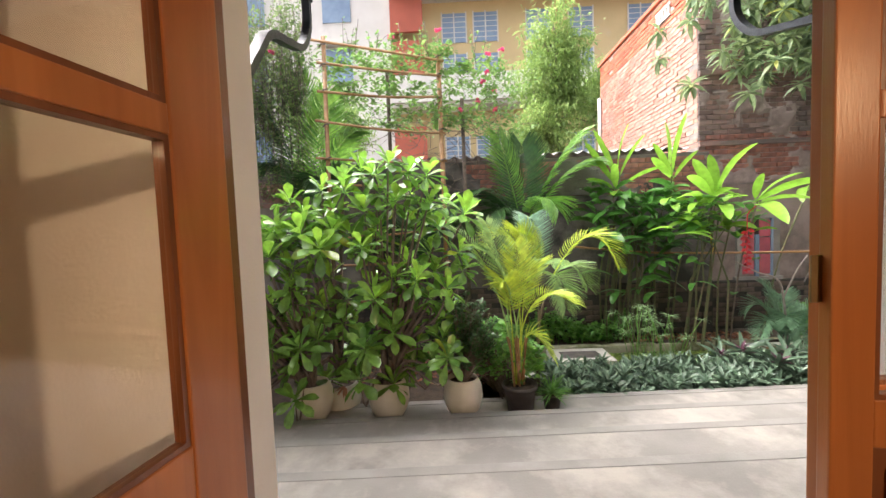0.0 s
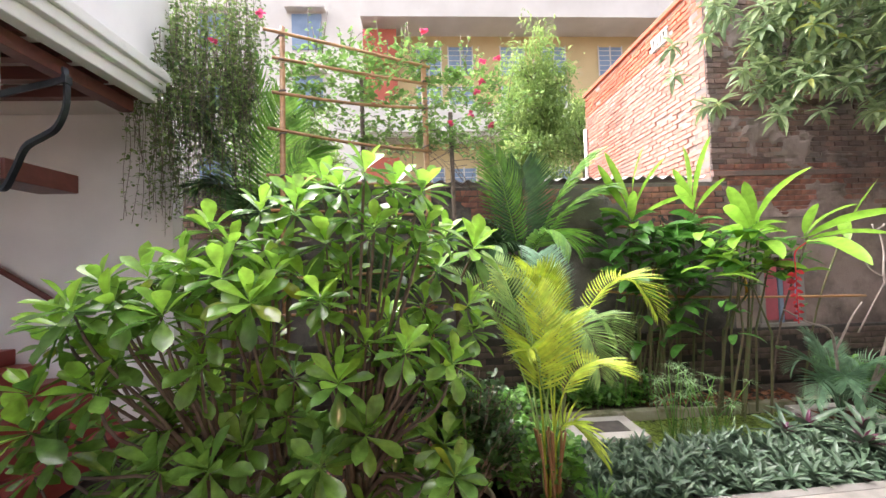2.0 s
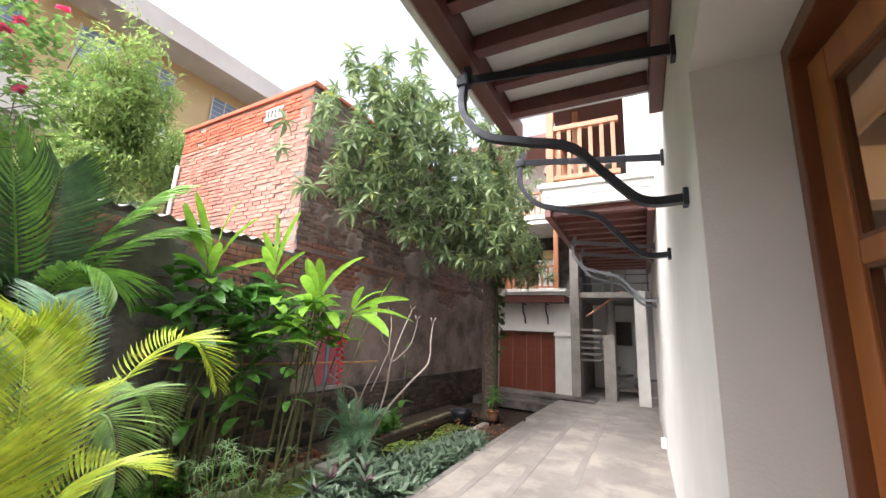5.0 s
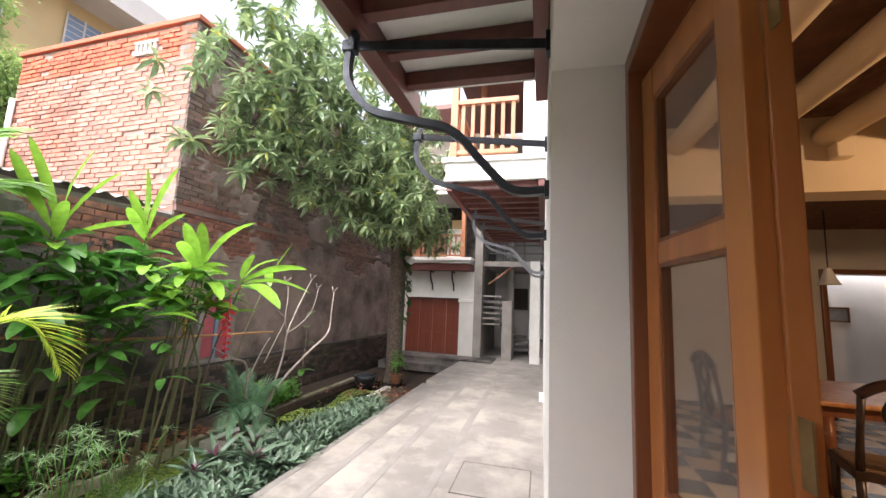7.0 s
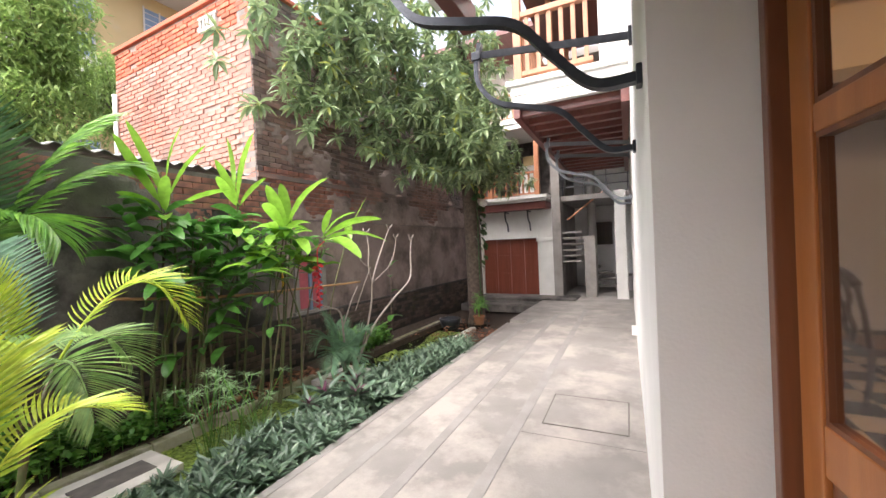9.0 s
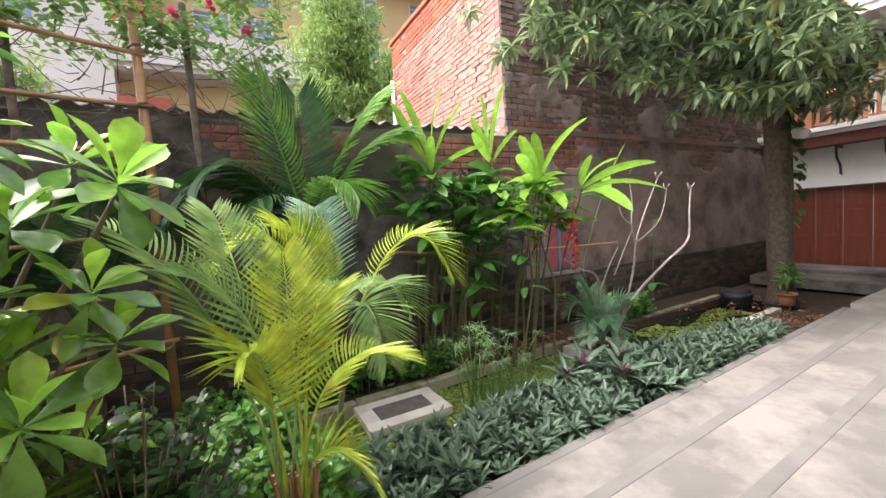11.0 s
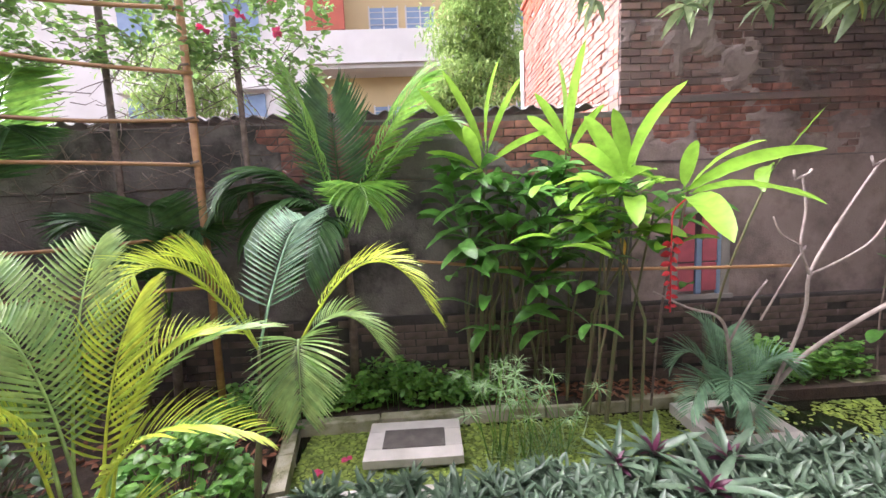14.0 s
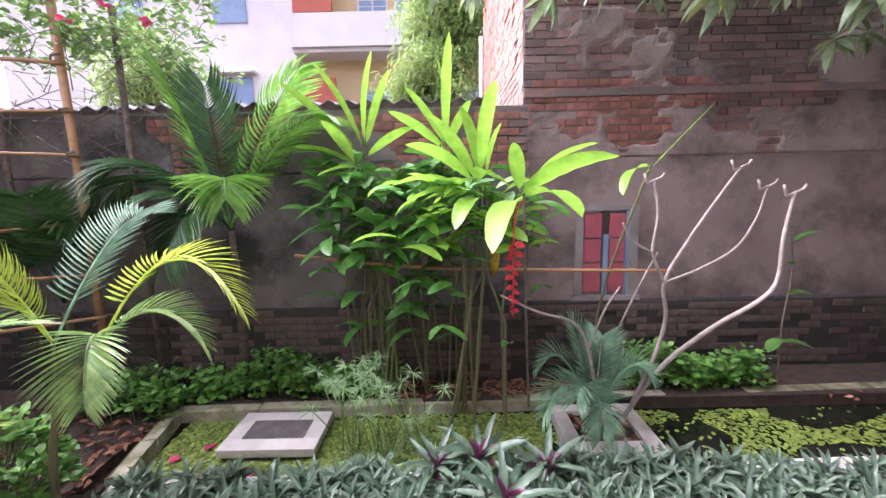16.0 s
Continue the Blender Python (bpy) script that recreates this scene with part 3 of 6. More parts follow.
balc = turned(tagged(new("balcony"), "white moulded balcony with orange-brown timber railing", "balcony"))
B0, B1, BY1, BZ = 4.55, 8.9, WY + 1.15, 2.78
part("floor_slab", boxes((B0, WY, BZ + 0.10, B1, BY1, BZ + 0.20)), M_TRIM, balc)
part("cornice", boxes((B0 - 0.03, WY, BZ + 0.20, B0 + 0.12, BY1 + 0.03, BZ + 0.30), (B0 - 0.07, WY, BZ + 0.30, B0 + 0.12, BY1 + 0.07, BZ + 0.36), (B0 - 0.02, WY, BZ + 0.08, B0 + 0.02, BY1 + 0.02, BZ + 0.20), bevel=0.012), M_TRIM, balc)
part("cornice", boxes((B0 + 0.12, BY1 - 0.12, BZ + 0.20, B1, BY1 + 0.03, BZ + 0.30), (B0 + 0.12, BY1 - 0.12, BZ + 0.30, B1, BY1 + 0.07, BZ + 0.36), (B0 + 0.02, BY1 - 0.02, BZ + 0.08, B1, BY1 + 0.02, BZ + 0.20), bevel=0.012), M_TRIM, balc)
for i in range(14):
    x = B0 + 0.1 + 0.31 * i
    part("joist", boxes((x, WY + 0.08, BZ, x + 0.09, BY1 - 0.06, BZ + 0.098), bevel=0.006), M_MAROON, balc, "maroon painted joist")
part("edge_beam", boxes((B0, BY1 - 0.06, BZ - 0.04, B1, BY1 + 0.01, BZ + 0.098), bevel=0.006), M_MAROON, balc, "maroon painted beam")
part("wall_beam", boxes((B0, WY + 0.002, BZ - 0.06, B1, WY + 0.08, BZ + 0.098), bevel=0.006), M_MAROON, balc, "maroon painted beam")
baluster_rail(balc, B0 + 0.1, B1, BY1 - 0.06, BZ + 0.42, BZ + 1.12, M_RAILWOOD)
baluster_rail(balc, WY + 0.32, BY1 - 0.1, B0 + 0.04, BZ + 0.42, BZ + 1.12, M_RAILWOOD, along="y")
for p in ((B0 + 0.0, BY1 - 0.10), (B0 + 2.2, BY1 - 0.10), (B1 - 0.1, BY1 - 0.10)):
    part("post", boxes((p[0], p[1], BZ + 0.36, p[0] + 0.09, p[1] + 0.09, BZ + 2.6), bevel=0.008), M_RAILWOOD, balc)
part("pier", boxes((B0 - 0.02, WY, BZ + 0.36, B0 + 0.2, WY + 0.26, BZ + 2.6), bevel=0.01), M_TRIM, balc)
part("canopy", boxes((B0 - 0.25, WY, BZ + 2.6, B1, BY1 + 0.35, BZ + 2.7)), M_MAROON, balc, "dark timber canopy")
sock = turned(tagged(obj("outdoor_socket", boxes((6.1, WY, 0.06, 6.18, WY + 0.06, 0.18), bevel=0.006), M_TRIM), "small white socket box low on the wall", "socket"))
plate = turned(tagged(obj("junction_box", boxes((-0.9, WY, 1.6, -0.82, WY + 0.05, 1.7), bevel=0.006), M_IRON), "small dark junction box on the wall", "junction box"))

# ---- facade at the far end ----
fac = tagged(new("wall_facade"), "white arcaded end facade with timber balconies", "facade", kind="structure")
part("pier", boxes((FX, 3.69, -0.5, FX + 0.4, 4.17, 2.36), bevel=0.01), M_TRIM, fac)
part("pier", boxes((FX, 5.96, -0.5, FX + 0.4, 7.1, 2.36), (FX - 0.05, 6.25, -0.5, FX, 6.6, 2.0), bevel=0.01), M_TRIM, fac)
part("lintel", boxes((FX, 4.17, 1.52, FX + 0.4, 5.96, 2.36)), M_TRIM, fac)
part("capital", boxes((FX - 0.03, 3.67, 1.40, FX, 4.2, 1.5), (FX - 0.03, 5.93, 1.40, FX, 6.2, 1.5), bevel=0.008), M_TRIM, fac)
part("ledge", boxes((FX - 0.5, 3.72, 2.66, FX + 0.4, 7.4, 2.76), (FX - 0.42, 3.76, 2.58, FX + 0.4, 7.4, 2.66), bevel=0.012), M_TRIM, fac)
part("ledge_beam", boxes((FX - 0.38, 3.8, 2.36, FX + 0.4, 7.4, 2.58), bevel=0.01), M_MAROON, fac, "maroon timber beam")
baluster_rail(fac, 4.0, 7.0, FX - 0.35, 2.80, 3.48, M_RAILWOOD, along="y", step=0.17, w=0.06)
for y in (3.95, 5.4, 6.95):
    part("post", boxes((FX - 0.42, y, 2.76, FX - 0.28, y + 0.13, 4.75), bevel=0.01), M_RAILWOOD, fac)
part("side_pier", boxes((FX - 0.1, 3.45, -0.5, FX + 0.4, 3.69, 6.6)), M_GREYWALL, fac, "grey plastered pier")
part("inner_wall", boxes((FX + 1.3, 3.5, 2.76, FX + 1.5, 7.4, 4.8)), M_OLDWALL, fac)
part("upper_ledge", boxes((FX - 0.5, 3.45, 4.75, FX + 1.5, 7.4, 4.9), (FX - 0.55, 3.45, 4.9, FX + 0.2, 7.4, 5.05), bevel=0.012), M_TRIM, fac)
baluster_rail(fac, 3.7, 7.2, FX - 0.35, 5.1, 5.85, M_RAILWOOD, along="y", step=0.17, w=0.06)
part("upper_wall", boxes((FX + 1.3, 3.5, 5.05, FX + 1.5, 7.4, 7.6)), M_TRIM, fac)
part("upper_roof", boxes((FX - 0.7, 3.2, 7.5, FX + 1.6, 7.6, 7.65)), M_MAROON, fac)
gate = tagged(new("garage_door"), "dark red panelled timber double door", "door")
for i in range(4):
    y0 = 4.17 + i * 0.4475
    part("leaf", boxes((FX + 0.14, y0 + 0.006, -0.22, FX + 0.18, y0 + 0.441, 1.50), bevel=0.004), M_REDDOOR, gate)
    for z0, z1 in ((-0.15, 0.45), (0.55, 1.0), (1.08, 1.42)):
        part("panel", boxes((FX + 0.125, y0 + 0.07, z0, FX + 0.14, y0 + 0.38, z1), bevel=0.006), M_REDDOOR, gate)
bulk = tagged(new("indoor_shelf_clutter"), "pale furniture and a yellow lit lamp behind the rail", "furniture")
part("cabinet", boxes((FX + 0.9, 4.3, 2.76, FX + 1.25, 4.9, 3.9), bevel=0.01), M_TRIM, bulk)
part("lamp", boxes((FX + 0.85, 4.35, 3.9, FX + 1.0, 4.75, 4.2), bevel=0.02), M_YELLOW, bulk, "yellow lamp shade")
for y in (4.35, 5.05, 5.9, 6.6):
    bk = tagged(new("ledge_bracket"), "small black iron bracket under the ledge", "bracket", "ledge brackets")
    part("strap", tube(bez([(FX - 0.01, y, 1.75), (FX - 0.06, y, 1.78), (FX - 0.1, y, 1.95), (FX - 0.28, y, 2.1), (FX - 0.32, y, 2.36)], 5), 0.02, flat=(0.02, 0.012)), M_IRON, bk)
    part("tie_bar", boxes((FX - 0.32, y - 0.02, 2.3, FX, y + 0.02, 2.34)), M_IRON, bk)
tagged(obj("step_facade", boxes((FX - 1.6, 3.0, -0.5, FX + 0.2, 6.05, -0.30), (FX - 0.8, 3.0, -0.30, FX + 0.2, 6.05, -0.22), bevel=0.015), M_OLDWALL), "dark damp stone steps before the door", "step", kind="structure")
# stair court beside it
# roof added to keep skylight off the court walls
tagged(obj("court_shade_roof", boxes((9.05, 0.8, 5.3, FX + 3.4, 3.7, 5.45)), M_GREYWALL), "concrete roof added to shade the stair court", "roof", kind="structure")
tagged(obj("wall_court", boxes((FX + 3.2, 0.8, -0.5, FX + 3.4, 3.6, 7.0), (9.0, 0.8, -0.5, FX + 3.4, 0.95, 7.0)), M_WHITE), "white plastered wall behind the stair", "wall", kind="structure")
tagged(obj("wall_court_side", boxes((FX + 0.4, 3.55, -0.5, FX + 3.2, 3.7, 7.0)), M_GREYWALL), "grey plastered wall beside the stair", "wall", kind="structure")
sp = tagged(new("concrete_stair"), "grey concrete winding stair with iron railing", "stair")
for i in range(9):
    a = radians(-70 + 24 * i)
    cx, cy = FX + 1.3, 2.75
    m = Matrix.Translation((cx, cy, 0)) @ Matrix.Rotation(a, 4, "Z")
    part("tread", boxes((0.12, -0.16, -0.1 + 0.19 * i, 0.95, 0.16, -0.03 + 0.19 * i), bevel=0.01, m=m), M_GREYWALL, sp)
for i in range(6):
    part("tread", boxes((FX + 0.15, 2.95, 0.75 + 0.17 * i, FX + 0.5, 3.5, 0.80 + 0.17 * i), bevel=0.01), M_GREYWALL, sp)
part("newel", tube([(FX + 1.3, 2.75, -0.4), (FX + 1.3, 2.75, 5)], 0.13, 14), M_GREYWALL, sp, smooth=True)
part("pier", boxes((FX + 0.1, 2.55, -0.4, FX + 0.45, 2.85, 1.5), bevel=0.01), M_GREYWALL, sp)
part("landing", boxes((FX + 0.1, 1.6, 2.55, FX + 2.9, 3.5, 2.7)), M_GREYWALL, sp)
for z in (2.95, 3.2, 3.45):
    part("railing", tube([(FX + 0.12, 1.6, z), (FX + 0.12, 3.45, z)], 0.014, 6), M_IRON, sp)
for y in (1.65, 2.2, 2.8, 3.4):
    part("rail_post", tube([(FX + 0.12, y, 2.7), (FX + 0.12, y, 3.5)], 0.014, 6), M_IRON, sp)
part("hand_rail", tube([(FX + 0.2, 3.3, 2.0), (FX + 0.2, 2.3, 2.75)], 0.025, 6), M_RAILWOOD, sp)
tagged(obj("bench_block", boxes((FX + 1.8, 1.5, -0.26, FX + 2.8, 2.2, 0.2), bevel=0.02), M_GREYWALL), "grey masonry block by the stair", "block")
col = tagged(obj("column", boxes((FX - 0.2, 1.72, -0.3, FX + 0.1, 2.0, 2.7), bevel=0.01), M_TRIM), "white square column at the passage", "column", kind="structure")
win = tagged(new("window_1"), "small dark window in the stair court", "window", kind="structure")
part("frame", boxes((FX + 3.17, 2.3, 1.2, FX + 3.2, 2.9, 2.0)), M_EBONY, win)

# ---- annex with the covered stair ----
tagged(obj("wall_annex", boxes((ANX - 0.35, 0.7, -0.5, ANX, 4.0, 3.2)), M_WHITE), "white plastered annex wall", "wall", kind="structure")
tagged(obj("wall_annex_stair", boxes((-8.0, 5.6, -0.5, -2.92, 5.8, 3.6)), M_WHITE), "white plastered wall behind the red stair", "wall", kind="structure")
tagged(obj("wall_annex_end", boxes((-8.2, 0.7, -0.5, -8.0, 5.8, 3.2)), M_GREYWALL), "plastered end wall of the annex", "wall", kind="structure")
tagged(obj("wall_annex_upper", boxes((-2.95, 0.7, 3.42, -2.75, 5.3, 4.6)), M_WHITE), "white plastered upper wall of the annex", "wall", kind="structure")
tagged(obj("lintel_annex", boxes((ANX - 0.3, 4.0, 2.12, ANX + 0.03, 4.62, 2.28), bevel=0.008), M_MAROON), "maroon timber lintel end over the stair opening", "lintel", kind="structure")
st = tagged(new("red_stair"), "red oxide concrete stair rising under the annex", "stair")
for i in range(9):
    part("step", boxes((-8.0, 4.05, -0.5 if i == 0 else -0.25 + 0.17 * (i - 1), -3.25 - 0.27 * i, 5.598, -0.25 + 0.17 * i), bevel=0.012), M_REDSTEP, st)
hr = tagged(new("stair_handrail"), "dark wooden handrail on the stair wall", "handrail")
part("rail", tube([(-3.25, 5.52, 0.55), (-4.9, 5.52, 1.6)], 0.03, 8), M_MAROON, hr)
part("bracket", tube([(-3.5, 5.6, 0.66), (-3.5, 5.52, 0.70)], 0.012, 6), M_IRON, hr)
part("bracket", tube([(-4.5, 5.6, 1.29), (-4.5, 5.52, 1.33)], 0.012, 6), M_IRON, hr)
ov = tagged(new("annex_overhang"), "white moulded floor edge over maroon joists", "overhang")
# second slab is added, unseen, to keep skylight off the stair wall
part("soffit_and_light_block", boxes((-8.0, 0.7, 3.22, -2.72, 5.0, 3.3), (-8.0, 5.0, 3.22, -3.0, 5.6, 3.3)), M_TRIM, ov)
part("moulding", boxes((-2.82, 0.7, 3.10, -2.70, 5.02, 3.22), (-2.80, 0.7, 3.22, -2.64, 5.06, 3.32), (-2.80, 0.7, 3.32, -2.60, 5.10, 3.42), bevel=0.012), M_TRIM, ov)
for i in range(12):
    y = 0.9 + 0.36 * i
    part("joist", boxes((-6.0, y, 3.10, -2.84, y + 0.09, 3.218), bevel=0.006), M_MAROON, ov, "maroon painted joist")
part("edge_beam", boxes((-3.0, 0.75, 2.98, -2.88, 4.95, 3.098), bevel=0.006), M_MAROON, ov, "maroon painted beam")
ab = bracket(Matrix.Translation((ANX, 3.96, 0.12)) @ Matrix.Rotation(radians(-90), 4, "Z"), 0.5)
tagged(obj("wall_lamp_box", boxes((ANX, 3.62, 1.56, ANX + 0.05, 3.72, 1.63), bevel=0.006), M_IRON), "small black box on the annex wall", "junction box")
ad = door_leaf("door_4", 0.6, pose(ANX + 0.02, 2.9, -0.1, 0, 0, 92), "brown timber door frame on the annex wall")

# ---- small window in the tall wall ----
w2 = tagged(new("window_2"), "old window with pink shutters in a pale frame", "window", kind="structure")
part("frame", boxes((4.62, GT - 0.05, 0.42, 4.70, GT - 0.004, 1.42), (5.20, GT - 0.05, 0.42, 5.30, GT - 0.004, 1.42), (4.70, GT - 0.05, 1.36, 5.20, GT - 0.004, 1.42), (4.58, GT - 0.07, 0.36, 5.34, GT - 0.004, 0.42), bevel=0.005), M_GREYWALL, w2, "pale weathered frame")
part("inner_frame", boxes((5.165, GT - 0.04, 0.42, 5.20, GT - 0.004, 1.36), (4.92, GT - 0.04, 0.42, 4.98, GT - 0.004, 1.10)), M_BLUEWIN, w2, "teal painted mullion")
M_PINK = mat("pink_paint", (0.46, 0.10, 0.13), (0.36, 0.085, 0.11), rough=0.6, scale=8)
for x0, x1 in ((4.71, 4.90), (4.99, 5.16)):
    for z0, z1 in ((0.46, 0.78), (0.80, 1.05), (1.07, 1.33)):
        part("shutter_panel", boxes((x0, GT - 0.035, z0, x1, GT - 0.01, z1), bevel=0.006), M_PINK, w2, "pink painted panel")
part("dark_gap", boxes((4.90, GT - 0.012, 1.1, 4.99, GT - 0.006, 1.36)), M_EBONY, w2)
w2.location = (0.10, 0, -0.03)

# ---- pond, slab, planter, kerbs ----
M_WATER = mat("pond_water", (0.018, 0.02, 0.012), (0.01, 0.012, 0.008), rough=0.06, scale=2, fine=6, bump=0.03)
tagged(obj("water_pond", boxes((0.7, 4.6, -0.62, 9.0, 5.75, -0.555)), M_WATER), "dark still pond water under floating weed", "water", kind="structure")


def kerb_stone(p0, p1, w, z0, z1):
    d = Vector((p1[0] - p0[0], p1[1] - p0[1], 0))
    a = math.atan2(d.y, d.x)
    m = Matrix.Translation((p0[0], p0[1], 0)) @ Matrix.Rotation(a, 4, "Z")
    return boxes((0.004, -w / 2, z0, d.length - 0.004, w / 2, z1), bevel=0.012, m=m)


def kerb(label, p0, p1, n, w, z0, z1, material):
    k = tagged(new("kerb"), label, "kerb", kind="structure")
    for i in range(n):
        a, b = i / n, (i + 1) / n
        q0 = (p0[0] + (p1[0] - p0[0]) * a, p0[1] + (p1[1] - p0[1]) * a)
        q1 = (p0[0] + (p1[0] - p0[0]) * b, p0[1] + (p1[1] - p0[1]) * b)
        part("kerb_stone", kerb_stone(q0, q1, w, z0, z1 + random.uniform(-0.006, 0.006)), material, k)


kerb("pale stone kerb along the pond", (0.86, 4.55), (8.2, 4.72), 9, 0.13, -0.62, -0.45, M_SLAB)
kerb("mossy stone kerb at the back of the pond", (0.68, 5.55), (8.6, 5.78), 10, 0.12, -0.62, -0.44, M_KERB)
kerb("mossy stone kerb at the pond's end", (0.86, 4.62), (0.68, 5.50), 2, 0.12, -0.62, -0.44, M_KERB)
slab = tagged(new("manhole_slab"), "raised pale stone manhole surround with a dark lid", "manhole")
part("plinth", boxes((1.45, 4.96, -0.62, 2.17, 5.42, -0.51), bevel=0.006), M_GREYWALL, slab)
part("rim", boxes((1.41, 4.92, -0.51, 2.21, 5.07, -0.44), (1.41, 5.31, -0.51, 2.21, 5.46, -0.44), (1.41, 5.07, -0.51, 1.56, 5.31, -0.44), (2.06, 5.07, -0.51, 2.21, 5.31, -0.44), bevel=0.006), M_SLAB, slab)
part("lid", boxes((1.55, 5.06, -0.50, 2.07, 5.32, -0.432), bevel=0.006), M_DARKLID, slab, "dark weathered lid")
plr = tagged(new("pond_planter"), "low square concrete planter rim in the pond", "planter")
part("rim", boxes((4.24, 4.84, -0.62, 5.0, 4.97, -0.45), (4.24, 5.40, -0.62, 5.0, 5.52, -0.45), (4.24, 4.97, -0.62, 4.37, 5.40, -0.45), (4.87, 4.97, -0.62, 5.0, 5.40, -0.45), bevel=0.008), M_SLAB, plr)
part("soil", boxes((4.37, 4.97, -0.62, 4.87, 5.40, -0.49)), M_SOIL, plr)
tagged(obj("bed_front", boxes((0.3, 3.4, -0.62, 8.2, 4.50, -0.46)), M_SOIL), "dark soil bed along the terrace", "soil", kind="structure")
tagged(obj("bed_back", boxes((-3.0, 5.60, -0.62, 9.4, GT + 0.05, -0.44)), M_SOIL), "dark soil bed along the garden wall", "soil", kind="structure")
tagged(obj("bed_side", boxes((-3.0, 3.62, -0.62, 0.60, 5.62, -0.46)), M_SOIL), "bare soil bed behind the pots", "soil", kind="structure")
bowl = tagged(new("black_bowl"), "round black basin standing in the pond", "basin")
bm = bmesh.new()
rg = []
for r, z in ((0.10, -0.56), (0.2, -0.5), (0.24, -0.36), (0.25, -0.30), (0.22, -0.30), (0.19, -0.42)):
    rg.append([bm.verts.new((8.3 + r * math.cos(k * math.pi / 10), 5.35 + r * math.sin(k * math.pi / 10), z)) for k in range(20)])
for a, b in zip(rg, rg[1:]):
    for k in range(20):
        bm.faces.new((a[k], a[(k + 1) % 20], b[(k + 1) % 20], b[k]))
bm.faces.new(rg[-1])
part("body", bm, M_IRON, bowl, smooth=True)

# ---- yellow apartment house behind ----
apt = tagged(new("apartment_building"), "yellow and white apartment house with balconies and blue shutters", "building")
AY = 19.0
part("wall", boxes((-2.4, AY, 0, 16.0, AY + 6, 12.1)), M_YELLOW, apt)
part("white_block", boxes((-14.0, AY - 0.8, 0, -2.4, AY + 6, 13.4)), M_PALEPAINT, apt)
for z in (3.3, 7.1):
    part("balcony", boxes((-2.4, AY - 1.3, z, 13.0, AY - 1.15, z + 1.2)), M_PALEPAINT, apt, "stained pale parapet")
    part("balcony_floor", boxes((-2.4, AY - 1.15, z - 0.15, 13.0, AY, z)), M_PALEPAINT, apt)
for z in (4.4, 8.3, 10.2):
    part("red_panel", boxes((-2.39, AY - 0.9, z + 0.2, -0.9, AY - 0.75, z + 1.7)), M_REDPAINT, apt)
    for x in (0.0, 1.5, 4.0, 6.0, 8.8):
        w = part("window", boxes((x, AY - 0.05, z, x + 1.1, AY + 0.02, z + 1.35)), M_BLUEWIN, apt, "blue shuttered window")
        for f0, f1 in ((x - 0.06, x), (x + 1.1, x + 1.16), (x + 0.52, x + 0.58)):
            part("frame", boxes((f0, AY - 0.07, z - 0.06, f1, AY - 0.052, z + 1.41)), M_PALEPAINT, w)
        for q in range(5):
            part("bar", boxes((x, AY - 0.065, z + 0.2 + 0.24 * q, x + 1.1, AY - 0.055, z + 0.23 + 0.24 * q)), M_PALEPAINT, w)
for x in (-5.5, -9.5):
    for z in (4.6, 8.2, 11.0):
        w = part("window", boxes((x, AY - 0.85, z, x + 1.3, AY - 0.78, z + 1.6)), M_BLUEWIN, apt, "grey shuttered window")
        part("ledge", boxes((x - 0.2, AY - 1.2, z + 1.7, x + 1.5, AY - 0.8, z + 1.8)), M_PALEPAINT, w)
part("parapet", boxes((-2.4, AY - 1.5, 12.1, 16.0, AY + 6, 12.3), (-2.4, AY - 1.5, 12.3, 16.0, AY - 1.35, 13.0)), M_PALEPAINT, apt)
sh = tagged(new("lean_to_roof"), "grey corrugated sheet roof behind the garden wall", "roof")
bm = bmesh.new()
n = 180
top, bot = [], []
for i in range(n + 1):
    x = -3.5 + i * (7.3 / n)
    zz = 0.025 * math.sin(i * 1.4)
    top.append(bm.verts.new((x, GW - 0.03, 2.46 + zz)))
    bot.append(bm.verts.new((x, GW + 2.4, 2.75 + zz)))
for i in range(n):
    bm.faces.new((top[i], top[i + 1], bot[i + 1], bot[i]))
so = part("sheet", bm, M_ROOF, sh)
md = so.modifiers.new("thick", "SOLIDIFY")
md.thickness = 0.008

# ---- plants ----
RNG = np.random.default_rng(7)


def leaf_shape(kind, segs=4, fold=0.15, droop=0.25):
    """A leaf of unit length along +x: vertices and faces. fold lifts the sides, droop bends the tip down."""
    xs = np.linspace(0, 1, segs + 1)
    if kind == "obovate":
        w = 0.5 * np.sin(np.pi * np.clip(xs, 0, 0.97) ** 2.1) ** 0.62
    elif kind == "lance":
        w = 0.5 * np.sin(np.pi * xs ** 0.8)
    elif kind == "strap":
        w = 0.5 * np.sqrt(np.clip(1 - xs ** 3, 0, 1)) * np.minimum(1, 0.35 + xs * 3)
    elif kind == "paddle":
        w = 0.5 * np.sin(np.pi * np.clip(xs, 0, 0.985) ** 1.05) ** 0.5
    else:
        w = 0.5 * np.sin(np.pi * xs ** 0.9) ** 0.7
    w[0], w[-1] = max(w[0], 0.03), 0.02
    v, f = [], []
    for x, ww in zip(xs, w):
        z = -droop * x * x
        v += [(x, -ww, z, fold * ww), (x, 0, z, 0), (x, ww, z, fold * ww)]
    for i in range(segs):
        a = 3 * i
        f += [(a, a + 3, a + 4, a + 1), (a + 1, a + 4, a + 5, a + 2)]
    return np.array(v), f


